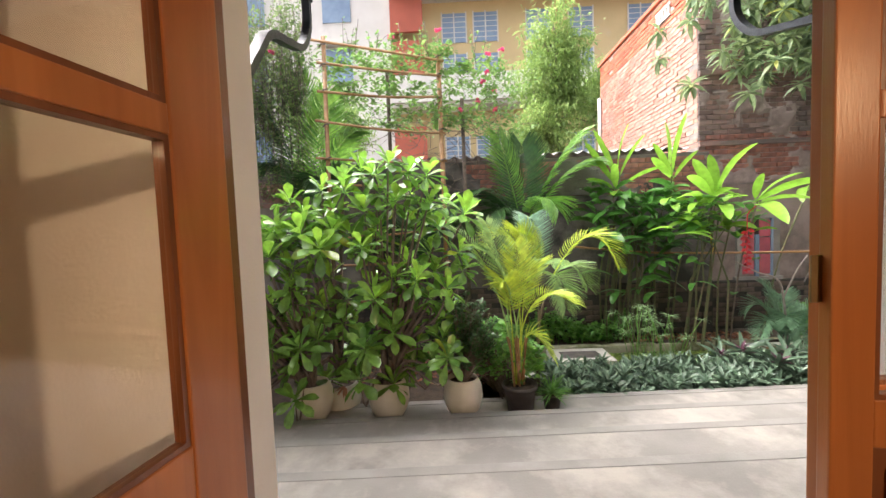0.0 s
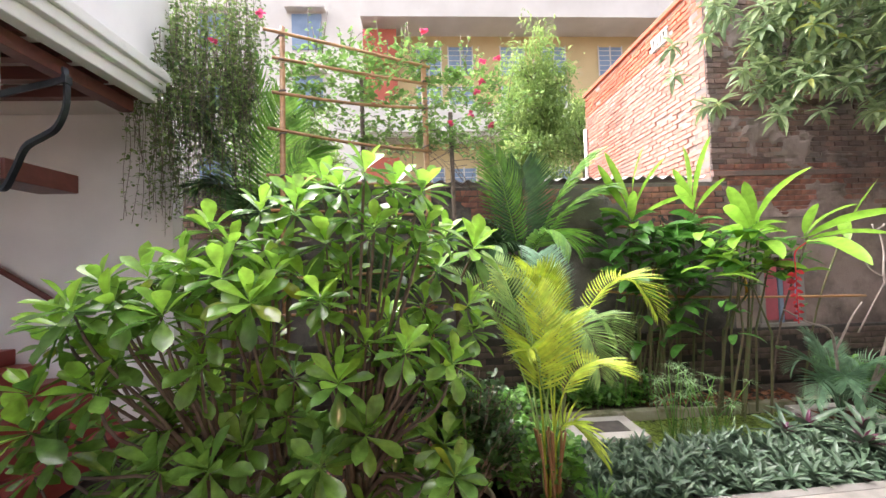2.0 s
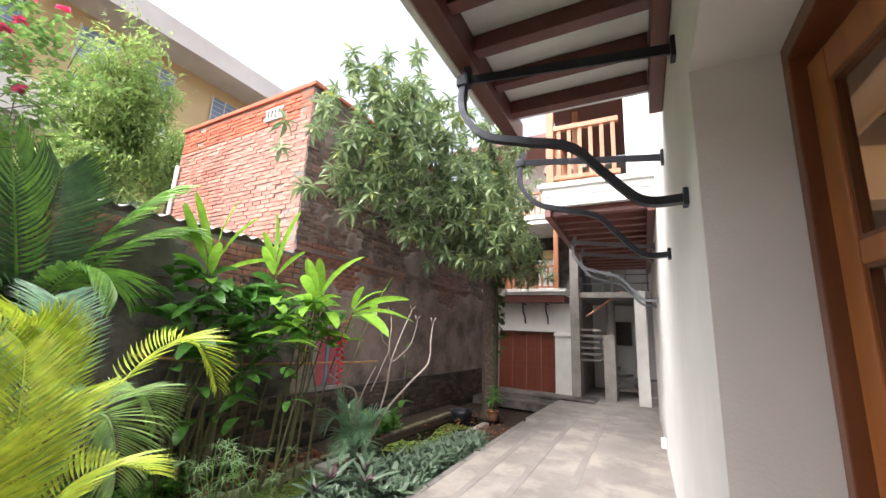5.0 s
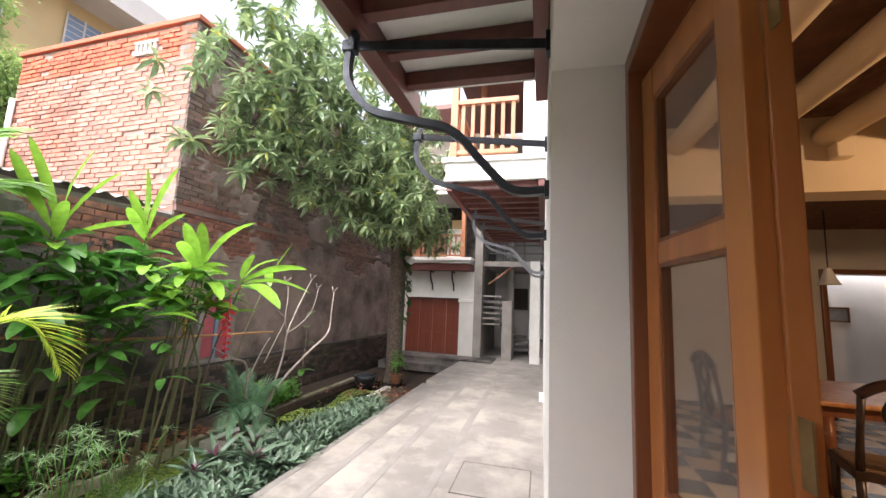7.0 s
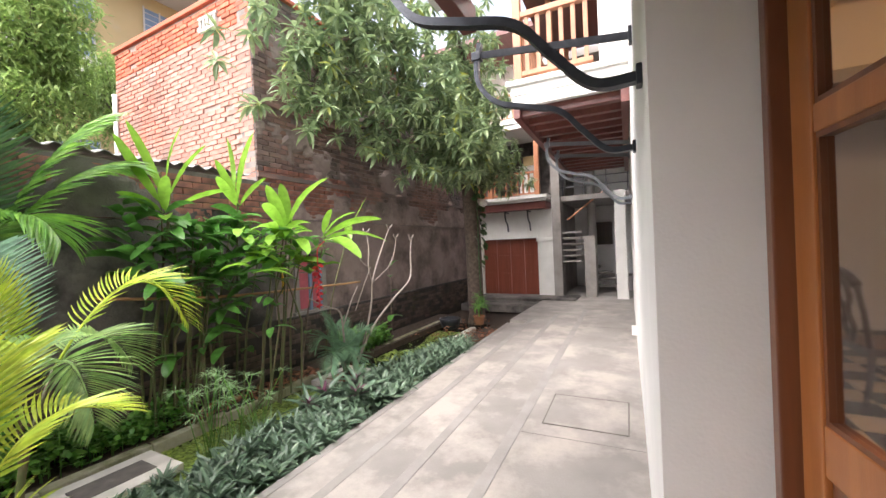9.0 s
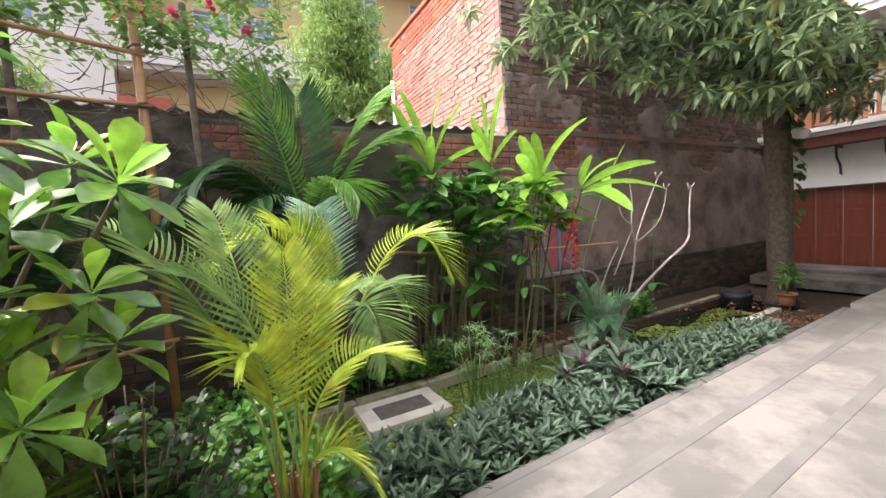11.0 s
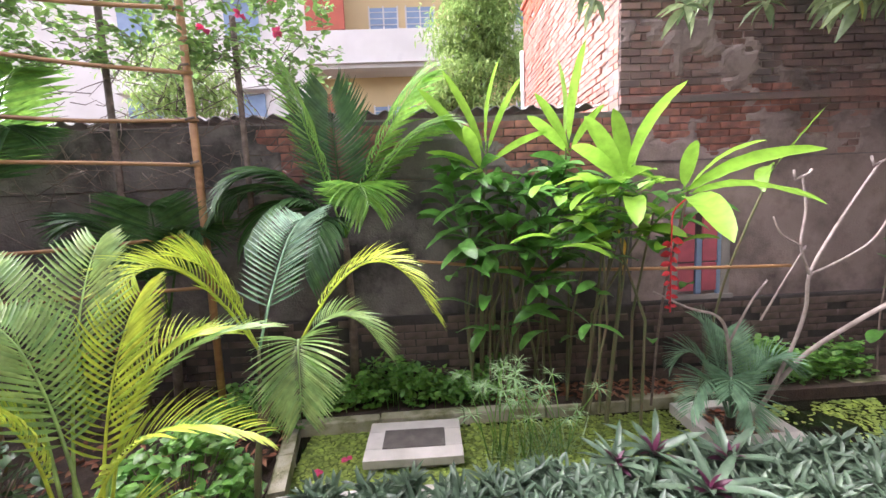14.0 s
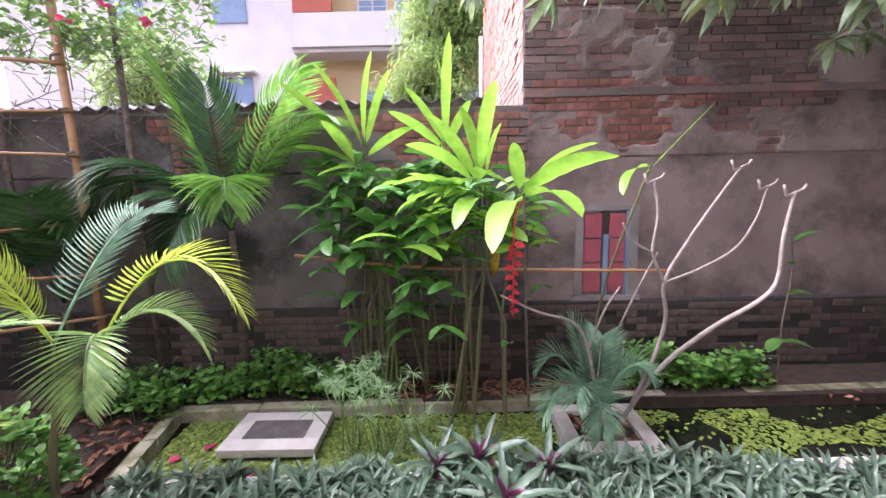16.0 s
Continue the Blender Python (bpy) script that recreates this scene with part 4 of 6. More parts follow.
class Leaves:
    """Gathers many leaves into one mesh."""

    def __init__(self):
        self.v, self.f, self.n = [], [], 0

    def add(self, shape, at, way, length, width, spin=0.0, up=(0, 0, 1)):
        v, f = shape
        d = np.array(way, float)
        d /= np.linalg.norm(d) + 1e-9
        s = np.cross(up, d)
        k = np.linalg.norm(s)
        s = s / k if k > 0.05 else np.array((1.0, 0, 0)) - d * d[0]
        s /= np.linalg.norm(s) + 1e-9
        u = np.cross(d, s)
        if spin:
            c, q = math.cos(spin), math.sin(spin)
            s, u = s * c + u * q, u * c - s * q
        p = np.outer(v[:, 0] * length, d) + np.outer(v[:, 1] * width, s) + np.outer(v[:, 2] * length + v[:, 3] * width, u) + np.array(at)
        self.v.append(p)
        self.f += [tuple(i + self.n for i in q) for q in f]
        self.n += len(p)

    def add_bm(self, bm):
        idx = {}
        p = np.array([v.co[:] for v in bm.verts])
        for i, v in enumerate(bm.verts):
            idx[v] = i + self.n
        self.f += [tuple(idx[v] for v in fc.verts) for fc in bm.faces]
        self.v.append(p)
        self.n += len(p)
        bm.free()

    def mesh(self, name, material, smooth=True):
        me = bpy.data.meshes.new(name)
        me.from_pydata(np.concatenate(self.v).tolist(), [], self.f)
        me.materials.append(material)
        if smooth:
            me.polygons.foreach_set("use_smooth", [True] * len(me.polygons))
        me.update()
        return me

    def part(self, name, material, parent, label="", kind=""):
        ob = new(name, self.mesh(name, material))
        ob.parent = parent
        if label:
            ob["label"] = label
        if kind:
            ob["kind"] = kind
        return ob


def rnd(a, b):
    return float(RNG.uniform(a, b))


def sphere_way(lo=-1.0, hi=1.0):
    z = rnd(lo, hi)
    a = rnd(0, 2 * math.pi)
    r = math.sqrt(max(0, 1 - z * z))
    return np.array((r * math.cos(a), r * math.sin(a), z))


L_GLOSS = leafmat("glossy_leaf", (0.11, 0.25, 0.05), (0.22, 0.41, 0.07), rough=0.24, trans=0.28, c3=(0.30, 0.36, 0.03))
L_YOUNG = leafmat("young_leaf", (0.22, 0.45, 0.05), (0.34, 0.58, 0.06), rough=0.3, trans=0.35)
for m_ in (L_GLOSS, L_YOUNG):
    m_.node_tree.nodes["Principled BSDF"].inputs["Coat Weight"].default_value = 0.6
    m_.node_tree.nodes["Principled BSDF"].inputs["Coat Roughness"].default_value = 0.22
L_DARK = leafmat("dark_leaf", (0.025, 0.075, 0.022), (0.055, 0.13, 0.03), rough=0.35, trans=0.15)
L_ARECA = leafmat("areca_leaf", (0.32, 0.46, 0.05), (0.52, 0.58, 0.06), rough=0.38, trans=0.35)
L_ARECA_G = leafmat("areca_green", (0.20, 0.36, 0.12), (0.34, 0.48, 0.15), rough=0.35, trans=0.3)
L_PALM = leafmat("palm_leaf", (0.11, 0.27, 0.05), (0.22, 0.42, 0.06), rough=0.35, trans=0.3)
# palm green again, darkened: shade on low and inner fronds put into colour
L_PALM_SHADE = leafmat("palm_shade", (0.03, 0.09, 0.03), (0.06, 0.14, 0.035), rough=0.4, trans=0.2)
# ginger: backlit upper leaves brighter, shaded lower ones darker, both put into colour
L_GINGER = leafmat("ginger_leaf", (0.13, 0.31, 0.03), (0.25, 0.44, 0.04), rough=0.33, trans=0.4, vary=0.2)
L_GING_SHADE = leafmat("ginger_shade", (0.04, 0.15, 0.03), (0.10, 0.27, 0.035), rough=0.35, trans=0.25)
L_RHOEO = leafmat("rhoeo_leaf", (0.065, 0.115, 0.07), (0.125, 0.19, 0.12), rough=0.36, trans=0.1)
L_PURPLE = leafmat("purple_leaf", (0.10, 0.015, 0.045), (0.07, 0.02, 0.05), rough=0.35, trans=0.2)
L_PAPYRUS = leafmat("papyrus_leaf", (0.20, 0.34, 0.15), (0.30, 0.44, 0.22), rough=0.5, trans=0.25)
L_CYCAD = leafmat("cycad_leaf", (0.14, 0.27, 0.17), (0.20, 0.36, 0.20), rough=0.4, trans=0.2)
L_HEDGE = leafmat("hedge_leaf", (0.08, 0.23, 0.04), (0.17, 0.36, 0.06), rough=0.4, trans=0.25)
L_VINE = leafmat("vine_leaf", (0.12, 0.24, 0.06), (0.22, 0.36, 0.09), rough=0.45, trans=0.35)
L_HANG = leafmat("hanging_leaf", (0.09, 0.17, 0.05), (0.26, 0.36, 0.11), rough=0.5, trans=0.25)
L_MANGO = leafmat("mango_leaf", (0.13, 0.20, 0.10), (0.28, 0.36, 0.17), rough=0.3, trans=0.25, c3=(0.34, 0.36, 0.06))
L_FAR = leafmat("feathery_leaf", (0.16, 0.26, 0.07), (0.30, 0.40, 0.12), rough=0.6, trans=0.4)
L_WEED = leafmat("duckweed", (0.14, 0.21, 0.035), (0.27, 0.36, 0.06), rough=0.5, trans=0.1)
L_PINK = leafmat("pink_petal", (0.60, 0.03, 0.14), (0.70, 0.08, 0.22), rough=0.5, trans=0.3)
L_RED = leafmat("red_bract", (0.62, 0.02, 0.03), (0.50, 0.015, 0.03), rough=0.4, trans=0.2)
L_YELLOW = leafmat("yellow_leaf", (0.65, 0.42, 0.02), (0.6, 0.36, 0.02), rough=0.5, trans=0.4)
M_GSTEM = mat("ginger_stem", (0.10, 0.14, 0.05), (0.14, 0.10, 0.06), rough=0.6, scale=10)
L_DRY = leafmat("dry_leaf", (0.20, 0.07, 0.035), (0.32, 0.15, 0.08), rough=0.8, trans=0.1)
S_OBO = leaf_shape("obovate", 7, 0.35, 0.14)
S_SMALL = leaf_shape("oval", 3, 0.2, 0.15)
S_LANCE = leaf_shape("lance", 4, 0.5, 0.3)
S_STRAP = leaf_shape("strap", 5, 0.6, 0.3)
S_BIG = leaf_shape("oval", 10, 0.25, 0.22)
S_THIN = leaf_shape("lance", 2, 0.3, 0.25)


def pot(at, r, h, material, label, taper=0.75, belly=True):
    p = tagged(new("plant_pot"), label, "plant pot", "pots by the steps")
    prof = ((0.62, 0), (0.85, 0.2), (1.0, 0.5), (0.95, 0.78), (0.80, 0.97), (0.74, 1.0), (0.68, 0.97), (0.72, 0.85)) if belly else ((taper, 0), (0.86, 0.5), (0.95, 0.86), (1.05, 0.87), (1.06, 1.0), (0.96, 1.0), (0.92, 0.85))
    bm = bmesh.new()
    rg = [[bm.verts.new((at[0] + r * q * math.cos(k * math.pi / 14), at[1] + r * q * math.sin(k * math.pi / 14), at[2] + h * z)) for k in range(28)] for q, z in prof]
    for a, b in zip(rg, rg[1:]):
        for k in range(28):
            bm.faces.new((a[k], a[(k + 1) % 28], b[(k + 1) % 28], b[k]))
    bm.faces.new(rg[0][::-1])
    part("body", bm, material, p, smooth=True)
    bm = bmesh.new()
    bmesh.ops.create_circle(bm, cap_ends=True, segments=20, radius=r * (0.72 if belly else 0.92), matrix=Matrix.Translation((at[0], at[1], at[2] + h * 0.86)))
    part("soil", bm, M_SOIL, p)
    return p


M_POT = mat("pale_ceramic", (0.66, 0.62, 0.54), (0.55, 0.51, 0.44), rough=0.5, scale=6, stain=(0.32, 0.29, 0.22), stain_scale=5, stain_lo=0.6, stain_hi=0.85, bump=0.1)
M_POTD = mat("dark_pot", (0.07, 0.055, 0.045), (0.045, 0.035, 0.03), rough=0.7, scale=8)
M_TERRA = mat("terracotta", (0.36, 0.16, 0.08), (0.28, 0.12, 0.06), rough=0.8, scale=8)


def rosette(lv, at, axis, n, l0, l1, wr, low=-0.5, hi=1.0, shape=S_OBO):
    """Leaves round a shoot: the outer ones spread and droop, the inner stand up."""
    axis = np.array(axis, float)
    axis /= np.linalg.norm(axis)
    e1 = np.cross(axis, (0.3, 0.8, 0.2))
    e1 /= np.linalg.norm(e1)
    e2 = np.cross(axis, e1)
    a0 = rnd(0, 6.28)
    for i in range(n):
        t = i / max(1, n - 1)
        a = a0 + i * 2.4 + rnd(-0.2, 0.2)
        el = low + (hi - low) * t + rnd(-0.12, 0.12)
        way = (e1 * math.cos(a) + e2 * math.sin(a)) * math.cos(el) + axis * math.sin(el)
        L = l0 + (l1 - l0) * rnd(0, 1) * (1 - 0.35 * t)
        lv.add(shape, np.array(at) + axis * 0.03 * t, way, L, L * wr * rnd(0.85, 1.15), rnd(-0.3, 0.3), up=axis if abs(way @ axis) < 0.95 else (0, 0, 1))


# big glossy shrubs in pale pots beside the steps
SH_POTS = ((-1.22, 3.36), (-0.52, 3.38), (-1.04, 3.66))
top_line = ((-2.30, 0.70), (-2.05, 1.15), (-1.42, 1.48), (-1.00, 1.68), (-0.48, 1.95), (-0.24, 1.86), (0.04, 1.62), (0.24, 1.38))
shrubs = []
for q in SH_POTS:
    pot((q[0], q[1], -0.33 if q[1] < 3.6 else -0.46), 0.19, 0.34, M_POT, "pale ceramic egg-shaped plant pot on the step")
    shrubs.append((tagged(new("glossy_shrub"), "tall shrub with glossy paddle leaves growing in a pale pot", "shrub", "shrubs in pots"), Leaves(), Leaves(), Leaves()))
tips = []
for i in range(175):
    x = rnd(-2.15, 0.24)
    zt = np.interp(x, [p[0] for p in top_line], [p[1] for p in top_line])
    lo = np.interp(x, [-2.4, -1.9, -1.2, -0.3, 0.35], [0.25, -0.10, -0.16, -0.14, 0.45])
    z = lo + (zt - lo) * rnd(0, 1) ** 0.8
    y = 3.30 + rnd(-0.30, 0.30) * (1.0 if z < 1.3 else 0.6)
    if i < 16:
        x = -2.1 + i * 0.155
        z = float(np.interp(x, [p[0] for p in top_line], [p[1] for p in top_line])) - rnd(-0.10, 0.12)
    if any((x - a) ** 2 + (y - b) ** 2 + (z - c) ** 2 < 0.023 for a, b, c in tips):
        continue
    tips.append((x, y, z))
for i, (x, y, z) in enumerate(tips):
    k = min(range(3), key=lambda j: (SH_POTS[j][0] - x) ** 2 * (1 if j < 2 else 1.25) + 0.02 * ((i * 7 + j) % 3))
    th, lv, yl, st_ = shrubs[k]
    out = np.array((x - SH_POTS[k][0], y - SH_POTS[k][1], 0.0))
    axis = np.array((out[0] * 0.5 + rnd(-0.2, 0.2), out[1] * 0.5 - 0.12 + rnd(-0.2, 0.2), 0.85))
    big = rnd(0.18, 0.26)
    rosette(lv, (x, y, z), axis, 10, big * 0.75, big, 0.40, -0.7, 0.5)
    rosette(yl if z > 0.55 else lv, (x, y, z + 0.015), axis, 5, big * 0.7, big * 0.95, 0.42, 0.6, 1.2)
    b = SH_POTS[k]
    st_.add_bm(tube(bez([(b[0] + rnd(-0.05, 0.05), b[1], -0.1), (b[0] + out[0] * 0.35, b[1] + out[1] * 0.4, 0.1 + (z - 0.1) * 0.35), (x - out[0] * 0.15, y - out[1] * 0.1, z - 0.22), (x, y, z)], 3), [0.014] * 4 + [0.009] * 4 + [0.006] * 2, 5))
for th, lv, yl, st_ in shrubs:
    lv.part("foliage", L_GLOSS, th, "dark glossy leaves")
    yl.part("young_foliage", L_YOUNG, th, "bright young leaves")
    st_.part("branch_work", M_TWIG, th, kind="stuff")
fl = tagged(new("fallen_flower"), "wilted red-orange flower hanging over a pot", "flower")
lv = Leaves()
for i in range(9):
    lv.add(S_LANCE, (-0.86, 3.18, 0.02), sphere_way(-0.6, 0.3), 0.09, 0.03)
lv.part("petals", L_DRY, fl)

# small-leaved dark bush in a pale pot
pot((0.16, 3.38, -0.33), 0.18, 0.34, M_POT, "pale ceramic egg-shaped plant pot with drooping leaves")
bush = tagged(new("small_leaved_bush"), "dense dark bush with small leaves in a pale pot", "shrub", "shrubs in pots")
lv, st_ = Leaves(), Leaves()
for i in range(150):
    w = sphere_way(-0.5, 1)
    e = np.array((0.20 + w[0] * 0.36, 3.42 + w[1] * 0.34, 0.36 + w[2] * 0.48)) * 1.0
    e = e - w * rnd(0, 0.16)
    st_.add_bm(tube(bez([(0.16, 3.38, -0.08), ((e[0] + 0.16) / 2, (e[1] + 3.38) / 2, e[2] * 0.5), tuple(e)], 3), [0.006] * 3 + [0.003] * 4, 4))
    for k in range(14):
        p = e + (np.array((0.16, 3.38, 0.1)) - e) * rnd(0, 0.5) + RNG.normal(0, 0.02, 3)
        L = rnd(0.035, 0.065)
        lv.add(S_SMALL, p, sphere_way(-0.4, 0.9), L, L * 0.6, rnd(-0.5, 0.5))
lv.part("foliage", L_DARK, bush)
st_.part("twig_work", M_TWIG, bush, kind="stuff")
bush2 = tagged(new("small_leaved_bush"), "low light green bush with rounded leaves beside the palm", "shrub")
lv = Leaves()
for i in range(90):
    w = sphere_way(-0.2, 1)
    e = np.array((0.62 + w[0] * 0.30, 3.66 + w[1] * 0.22, -0.02 + w[2] * 0.30))
    for k in range(9):
        L = rnd(0.04, 0.075)
        lv.add(S_SMALL, e + RNG.normal(0, 0.03, 3), sphere_way(-0.2, 0.9), L, L * 0.65, rnd(-0.5, 0.5))
lv.part("foliage", L_HEDGE, bush2)
lv = Leaves()
for i in range(40):
    x, y = 0.62 + rnd(-0.2, 0.2), 3.66 + rnd(-0.12, 0.12)
    lv.add_bm(tube([(0.62 + rnd(-0.04, 0.04), 3.66, -0.47), (x, y, rnd(-0.1, 0.2))], 0.004, 4))
lv.part("stem_work", M_TWIG, bush2, kind="stuff")


def frond(parent, base, tip, arch, leaflet, n, width, material, start=0.25, droop=0.2, r=0.009, side_lift=0.35, label="", hang=0.0, lean=0.6):
    """A feather palm leaf: an arched midrib from base to tip, with narrow leaflets set forward in a shallow V on both sides."""
    base, tip = np.array(base, float), np.array(tip, float)
    lv = Leaves()
    d = tip - base
    top = base + d * 0.55 + np.array((0, 0, arch))
    ts = np.linspace(0, 1, 22)
    mid = 2 * top - (base + tip) / 2
    mid[:2] = base[:2] + d[:2] * lean
    pts = np.array([(1 - t) ** 2 * base + 2 * t * (1 - t) * mid + t * t * tip for t in ts])
    lv.add_bm(tube([tuple(p) for p in pts], [r * (1 - 0.75 * t) for t in ts], 5))
    shp = leaf_shape("lance", 5, 0.7, droop)
    side0 = np.cross(d, (0, 0, 1))
    side0 /= np.linalg.norm(side0) + 1e-6
    for i in range(n):
        t = start + (1 - start) * (i + 0.5) / n
        k = t * 21
        j = min(int(k), 20)
        p = pts[j] + (pts[j + 1] - pts[j]) * (k - j)
        fw = pts[j + 1] - pts[j]
        fw /= np.linalg.norm(fw)
        side = side0 - fw * (side0 @ fw)
        side /= np.linalg.norm(side) + 1e-6
        up = np.cross(side, fw)
        u = (t - start) / (1 - start)
        L = leaflet * (0.5 + 0.6 * math.sin(math.pi * min(1, u * 0.85 + 0.12))) * rnd(0.92, 1.06)
        for q in (-1, 1):
            way = side * q * (1.0 - 0.35 * u) + fw * (0.38 + 0.55 * u) + up * (side_lift + rnd(-0.06, 0.06)) - np.array((0, 0, hang))
            lv.add(shp, p, way, L, width * rnd(0.85, 1.15), q * 0.35 + rnd(-0.1, 0.1), up=up)
    return lv.part("frond", material, parent, label)


# areca palm in a dark pot, and one on a single stem
pot((0.68, 3.38, -0.33), 0.15, 0.26, M_POTD, "dark brown round plant pot on the step", belly=False)
areca = tagged(new("areca_palm"), "yellow-green feather palm growing in a dark pot", "palm")
A0 = (0.68, 3.44, -0.08)
for tip, arch, mt in (((0.08, 3.80, 1.36), 0.16, 1), ((0.34, 3.55, 1.16), 0.22, 1), ((0.46, 3.95, 1.42), 0.12, 1), ((1.00, 3.88, 0.96), 0.30, 0), ((1.26, 3.62, 0.60), 0.34, 0), ((1.16, 4.02, 0.94), 0.30, 1),
                      ((0.52, 3.30, 0.86), 0.26, 0), ((0.98, 3.42, 0.16), 0.30, 0), ((0.74, 3.80, 1.20), 0.10, 0)):
    frond(areca, (A0[0] + rnd(-0.05, 0.05), A0[1] + rnd(-0.05, 0.05), A0[2]), tip, arch, 0.23, 30, 0.016, (L_ARECA, L_ARECA_G)[mt], start=0.40, lean=0.1)
for i in range(9):
    part("cane", tube([(A0[0] + rnd(-0.06, 0.06), A0[1] + rnd(-0.05, 0.05), -0.12), (A0[0] + rnd(-0.1, 0.1), A0[1] + rnd(-0.08, 0.08), 0.35)], [0.011, 0.007], 6), M_BAMBOO, areca)
palm2 = tagged(new("areca_palm"), "slim feather palm on a bare green stem", "palm")
P0 = (1.22, 4.32, 0.74)
part("stem", tube(bez([(1.0, 4.1, -0.48), (1.0, 4.11, 0.05), (1.06, 4.16, 0.40), P0], 4), [0.02] * 4 + [0.018] * 5 + [0.011] * 4, 8), M_GSTEM, palm2, smooth=True)
part("stem", tube(bez([(1.0, 4.1, -0.1), (1.03, 4.14, 0.35), (1.04, 4.2, 0.78)], 4), [0.014] * 5 + [0.009] * 4, 8), M_GSTEM, palm2, smooth=True)
for base, tip, arch, mt in ((P0, (2.02, 4.42, 0.86), 0.40, 0), (P0, (1.68, 4.50, 0.62), 0.20, 1), ((1.04, 4.2, 0.76), (0.48, 4.0, 1.16), 0.26, 0), ((1.04, 4.2, 0.76), (1.12, 5.0, 1.46), 0.18, 2), ((1.04, 4.2, 0.76), (0.80, 4.05, 1.30), 0.10, 0), (P0, (1.30, 4.05, 0.46), 0.18, 1)):
    frond(palm2, base, tip, arch, 0.29, 40, 0.015, (L_ARECA, L_ARECA_G, L_CYCAD)[mt], start=0.14)
pot((0.98, 3.44, -0.33), 0.09, 0.14, M_POTD, "small dark plant pot with grassy leaves", belly=False)
gr = tagged(new("grass_plant"), "small tuft of green strap leaves in a pot", "plant")
lv = Leaves()
for i in range(90):
    w = sphere_way(0.1, 1)
    lv.add(S_STRAP, (0.98, 3.44, -0.2), w, rnd(0.14, 0.24), 0.012)
lv.part("foliage", L_HEDGE, gr)

bush3 = tagged(new("small_leaved_bush"), "loose green bush with rounded leaves by the pond's end", "shrub")
lv, st_ = Leaves(), Leaves()
for i in range(110):
    w = sphere_way(-0.3, 1)
    e = np.array((0.56 + w[0] * 0.34, 4.12 + w[1] * 0.34, -0.12 + w[2] * 0.40))
    st_.add_bm(tube([(0.56 + rnd(-0.05, 0.05), 4.12, -0.47), ((e[0] + 0.56) / 2, (e[1] + 4.12) / 2, e[2] * 0.5 - 0.2), tuple(e)], 0.004, 4))
    for k in range(10):
        L = rnd(0.045, 0.085)
        lv.add(S_SMALL, e + RNG.normal(0, 0.035, 3), sphere_way(-0.2, 0.9), L, L * 0.65, rnd(-0.5, 0.5))
lv.part("foliage", L_HEDGE, bush3)
st_.part("twig_work", M_TWIG, bush3, kind="stuff")

# moses-in-the-cradle along the terrace
def terr(x, y):
    v = HOUSE @ Vector((x, y, 0))
    return v.x, v.y
lvs = [Leaves() for _ in range(2)]
for i in range(560):
    x = rnd(1.25, 6.6)
    y = 3.70 + rnd(0, 0.72) * (1.0 - 0.25 * max(0, (x - 5.0)))
    px, py = terr(x, y)
    for s in range(1):
        rosette(lvs[i % 2], (px, py, -0.44 + rnd(0.02, 0.12)), (rnd(-0.3, 0.3), rnd(-0.4, 0.1), 1), 14, 0.11, 0.20, 0.21, -0.15, 1.25, S_STRAP)
rh = tagged(new("ground_cover"), "grey-green strap-leaved ground cover filling the bed", "ground cover", kind="stuff")
for lv in lvs:
    lv.part("foliage", L_RHOEO, rh, kind="stuff")
for (x, y, s) in ((3.50, 4.52, 1.0), (3.62, 4.15, 1.0), (3.95, 4.42, 0.9), (3.2, 4.45, 0.8)):
    br = tagged(new("bromeliad"), "broad grey-green rosette with a purple heart", "bromeliad", "bromeliads in the bed")
    lv, pu = Leaves(), Leaves()
    rosette(lv, (x, y, -0.28), (0, -0.15, 1), 15, 0.30 * s, 0.42 * s, 0.16, 0.0, 0.95, S_STRAP)
    rosette(pu, (x, y, -0.27), (0, -0.15, 1), 9, 0.12 * s, 0.18 * s, 0.26, 0.5, 1.3, S_STRAP)
    lv.part("leaves", L_RHOEO, br)
    pu.part("heart", L_PURPLE, br, "purple young leaves")
    part("stalk", tube([(x, y, -0.5), (x, y, -0.26)], 0.03, 8), M_TWIG, br)

# umbrella sedge
for (x, y, n, h) in ((2.50, 4.98, 12, 0.82), (2.78, 4.92, 9, 0.70), (3.05, 5.05, 6, 0.62)):
    sd = tagged(new("umbrella_sedge"), "clump of umbrella sedge standing in the pond", "sedge", "sedges in the pond")
    lv, st_ = Leaves(), Leaves()
    for i in range(n):
        bx_, by_ = x + rnd(-0.08, 0.08), y + rnd(-0.06, 0.06)
        tx, ty, tz = bx_ + rnd(-0.22, 0.22), by_ + rnd(-0.18, 0.18), -0.56 + h * rnd(0.6, 1.05)
        st_.add_bm(tube([(bx_, by_, -0.6), ((bx_ + tx) / 2, (by_ + ty) / 2, (tz - 0.5) / 2 + 0.05), (tx, ty, tz)], 0.004, 4))
        for k in range(18):
            lv.add(S_THIN, (tx, ty, tz), sphere_way(-0.15, 0.55), rnd(0.09, 0.15), 0.009)
    for i in range(40):
        lv.add(S_THIN, (x + rnd(-0.15, 0.15), y + rnd(-0.1, 0.1), -0.56), sphere_way(0.5, 1), rnd(0.2, 0.4), 0.006)
    lv.part("foliage", L_PAPYRUS, sd)
    st_.part("stem_work", L_HEDGE, sd, kind="stuff")

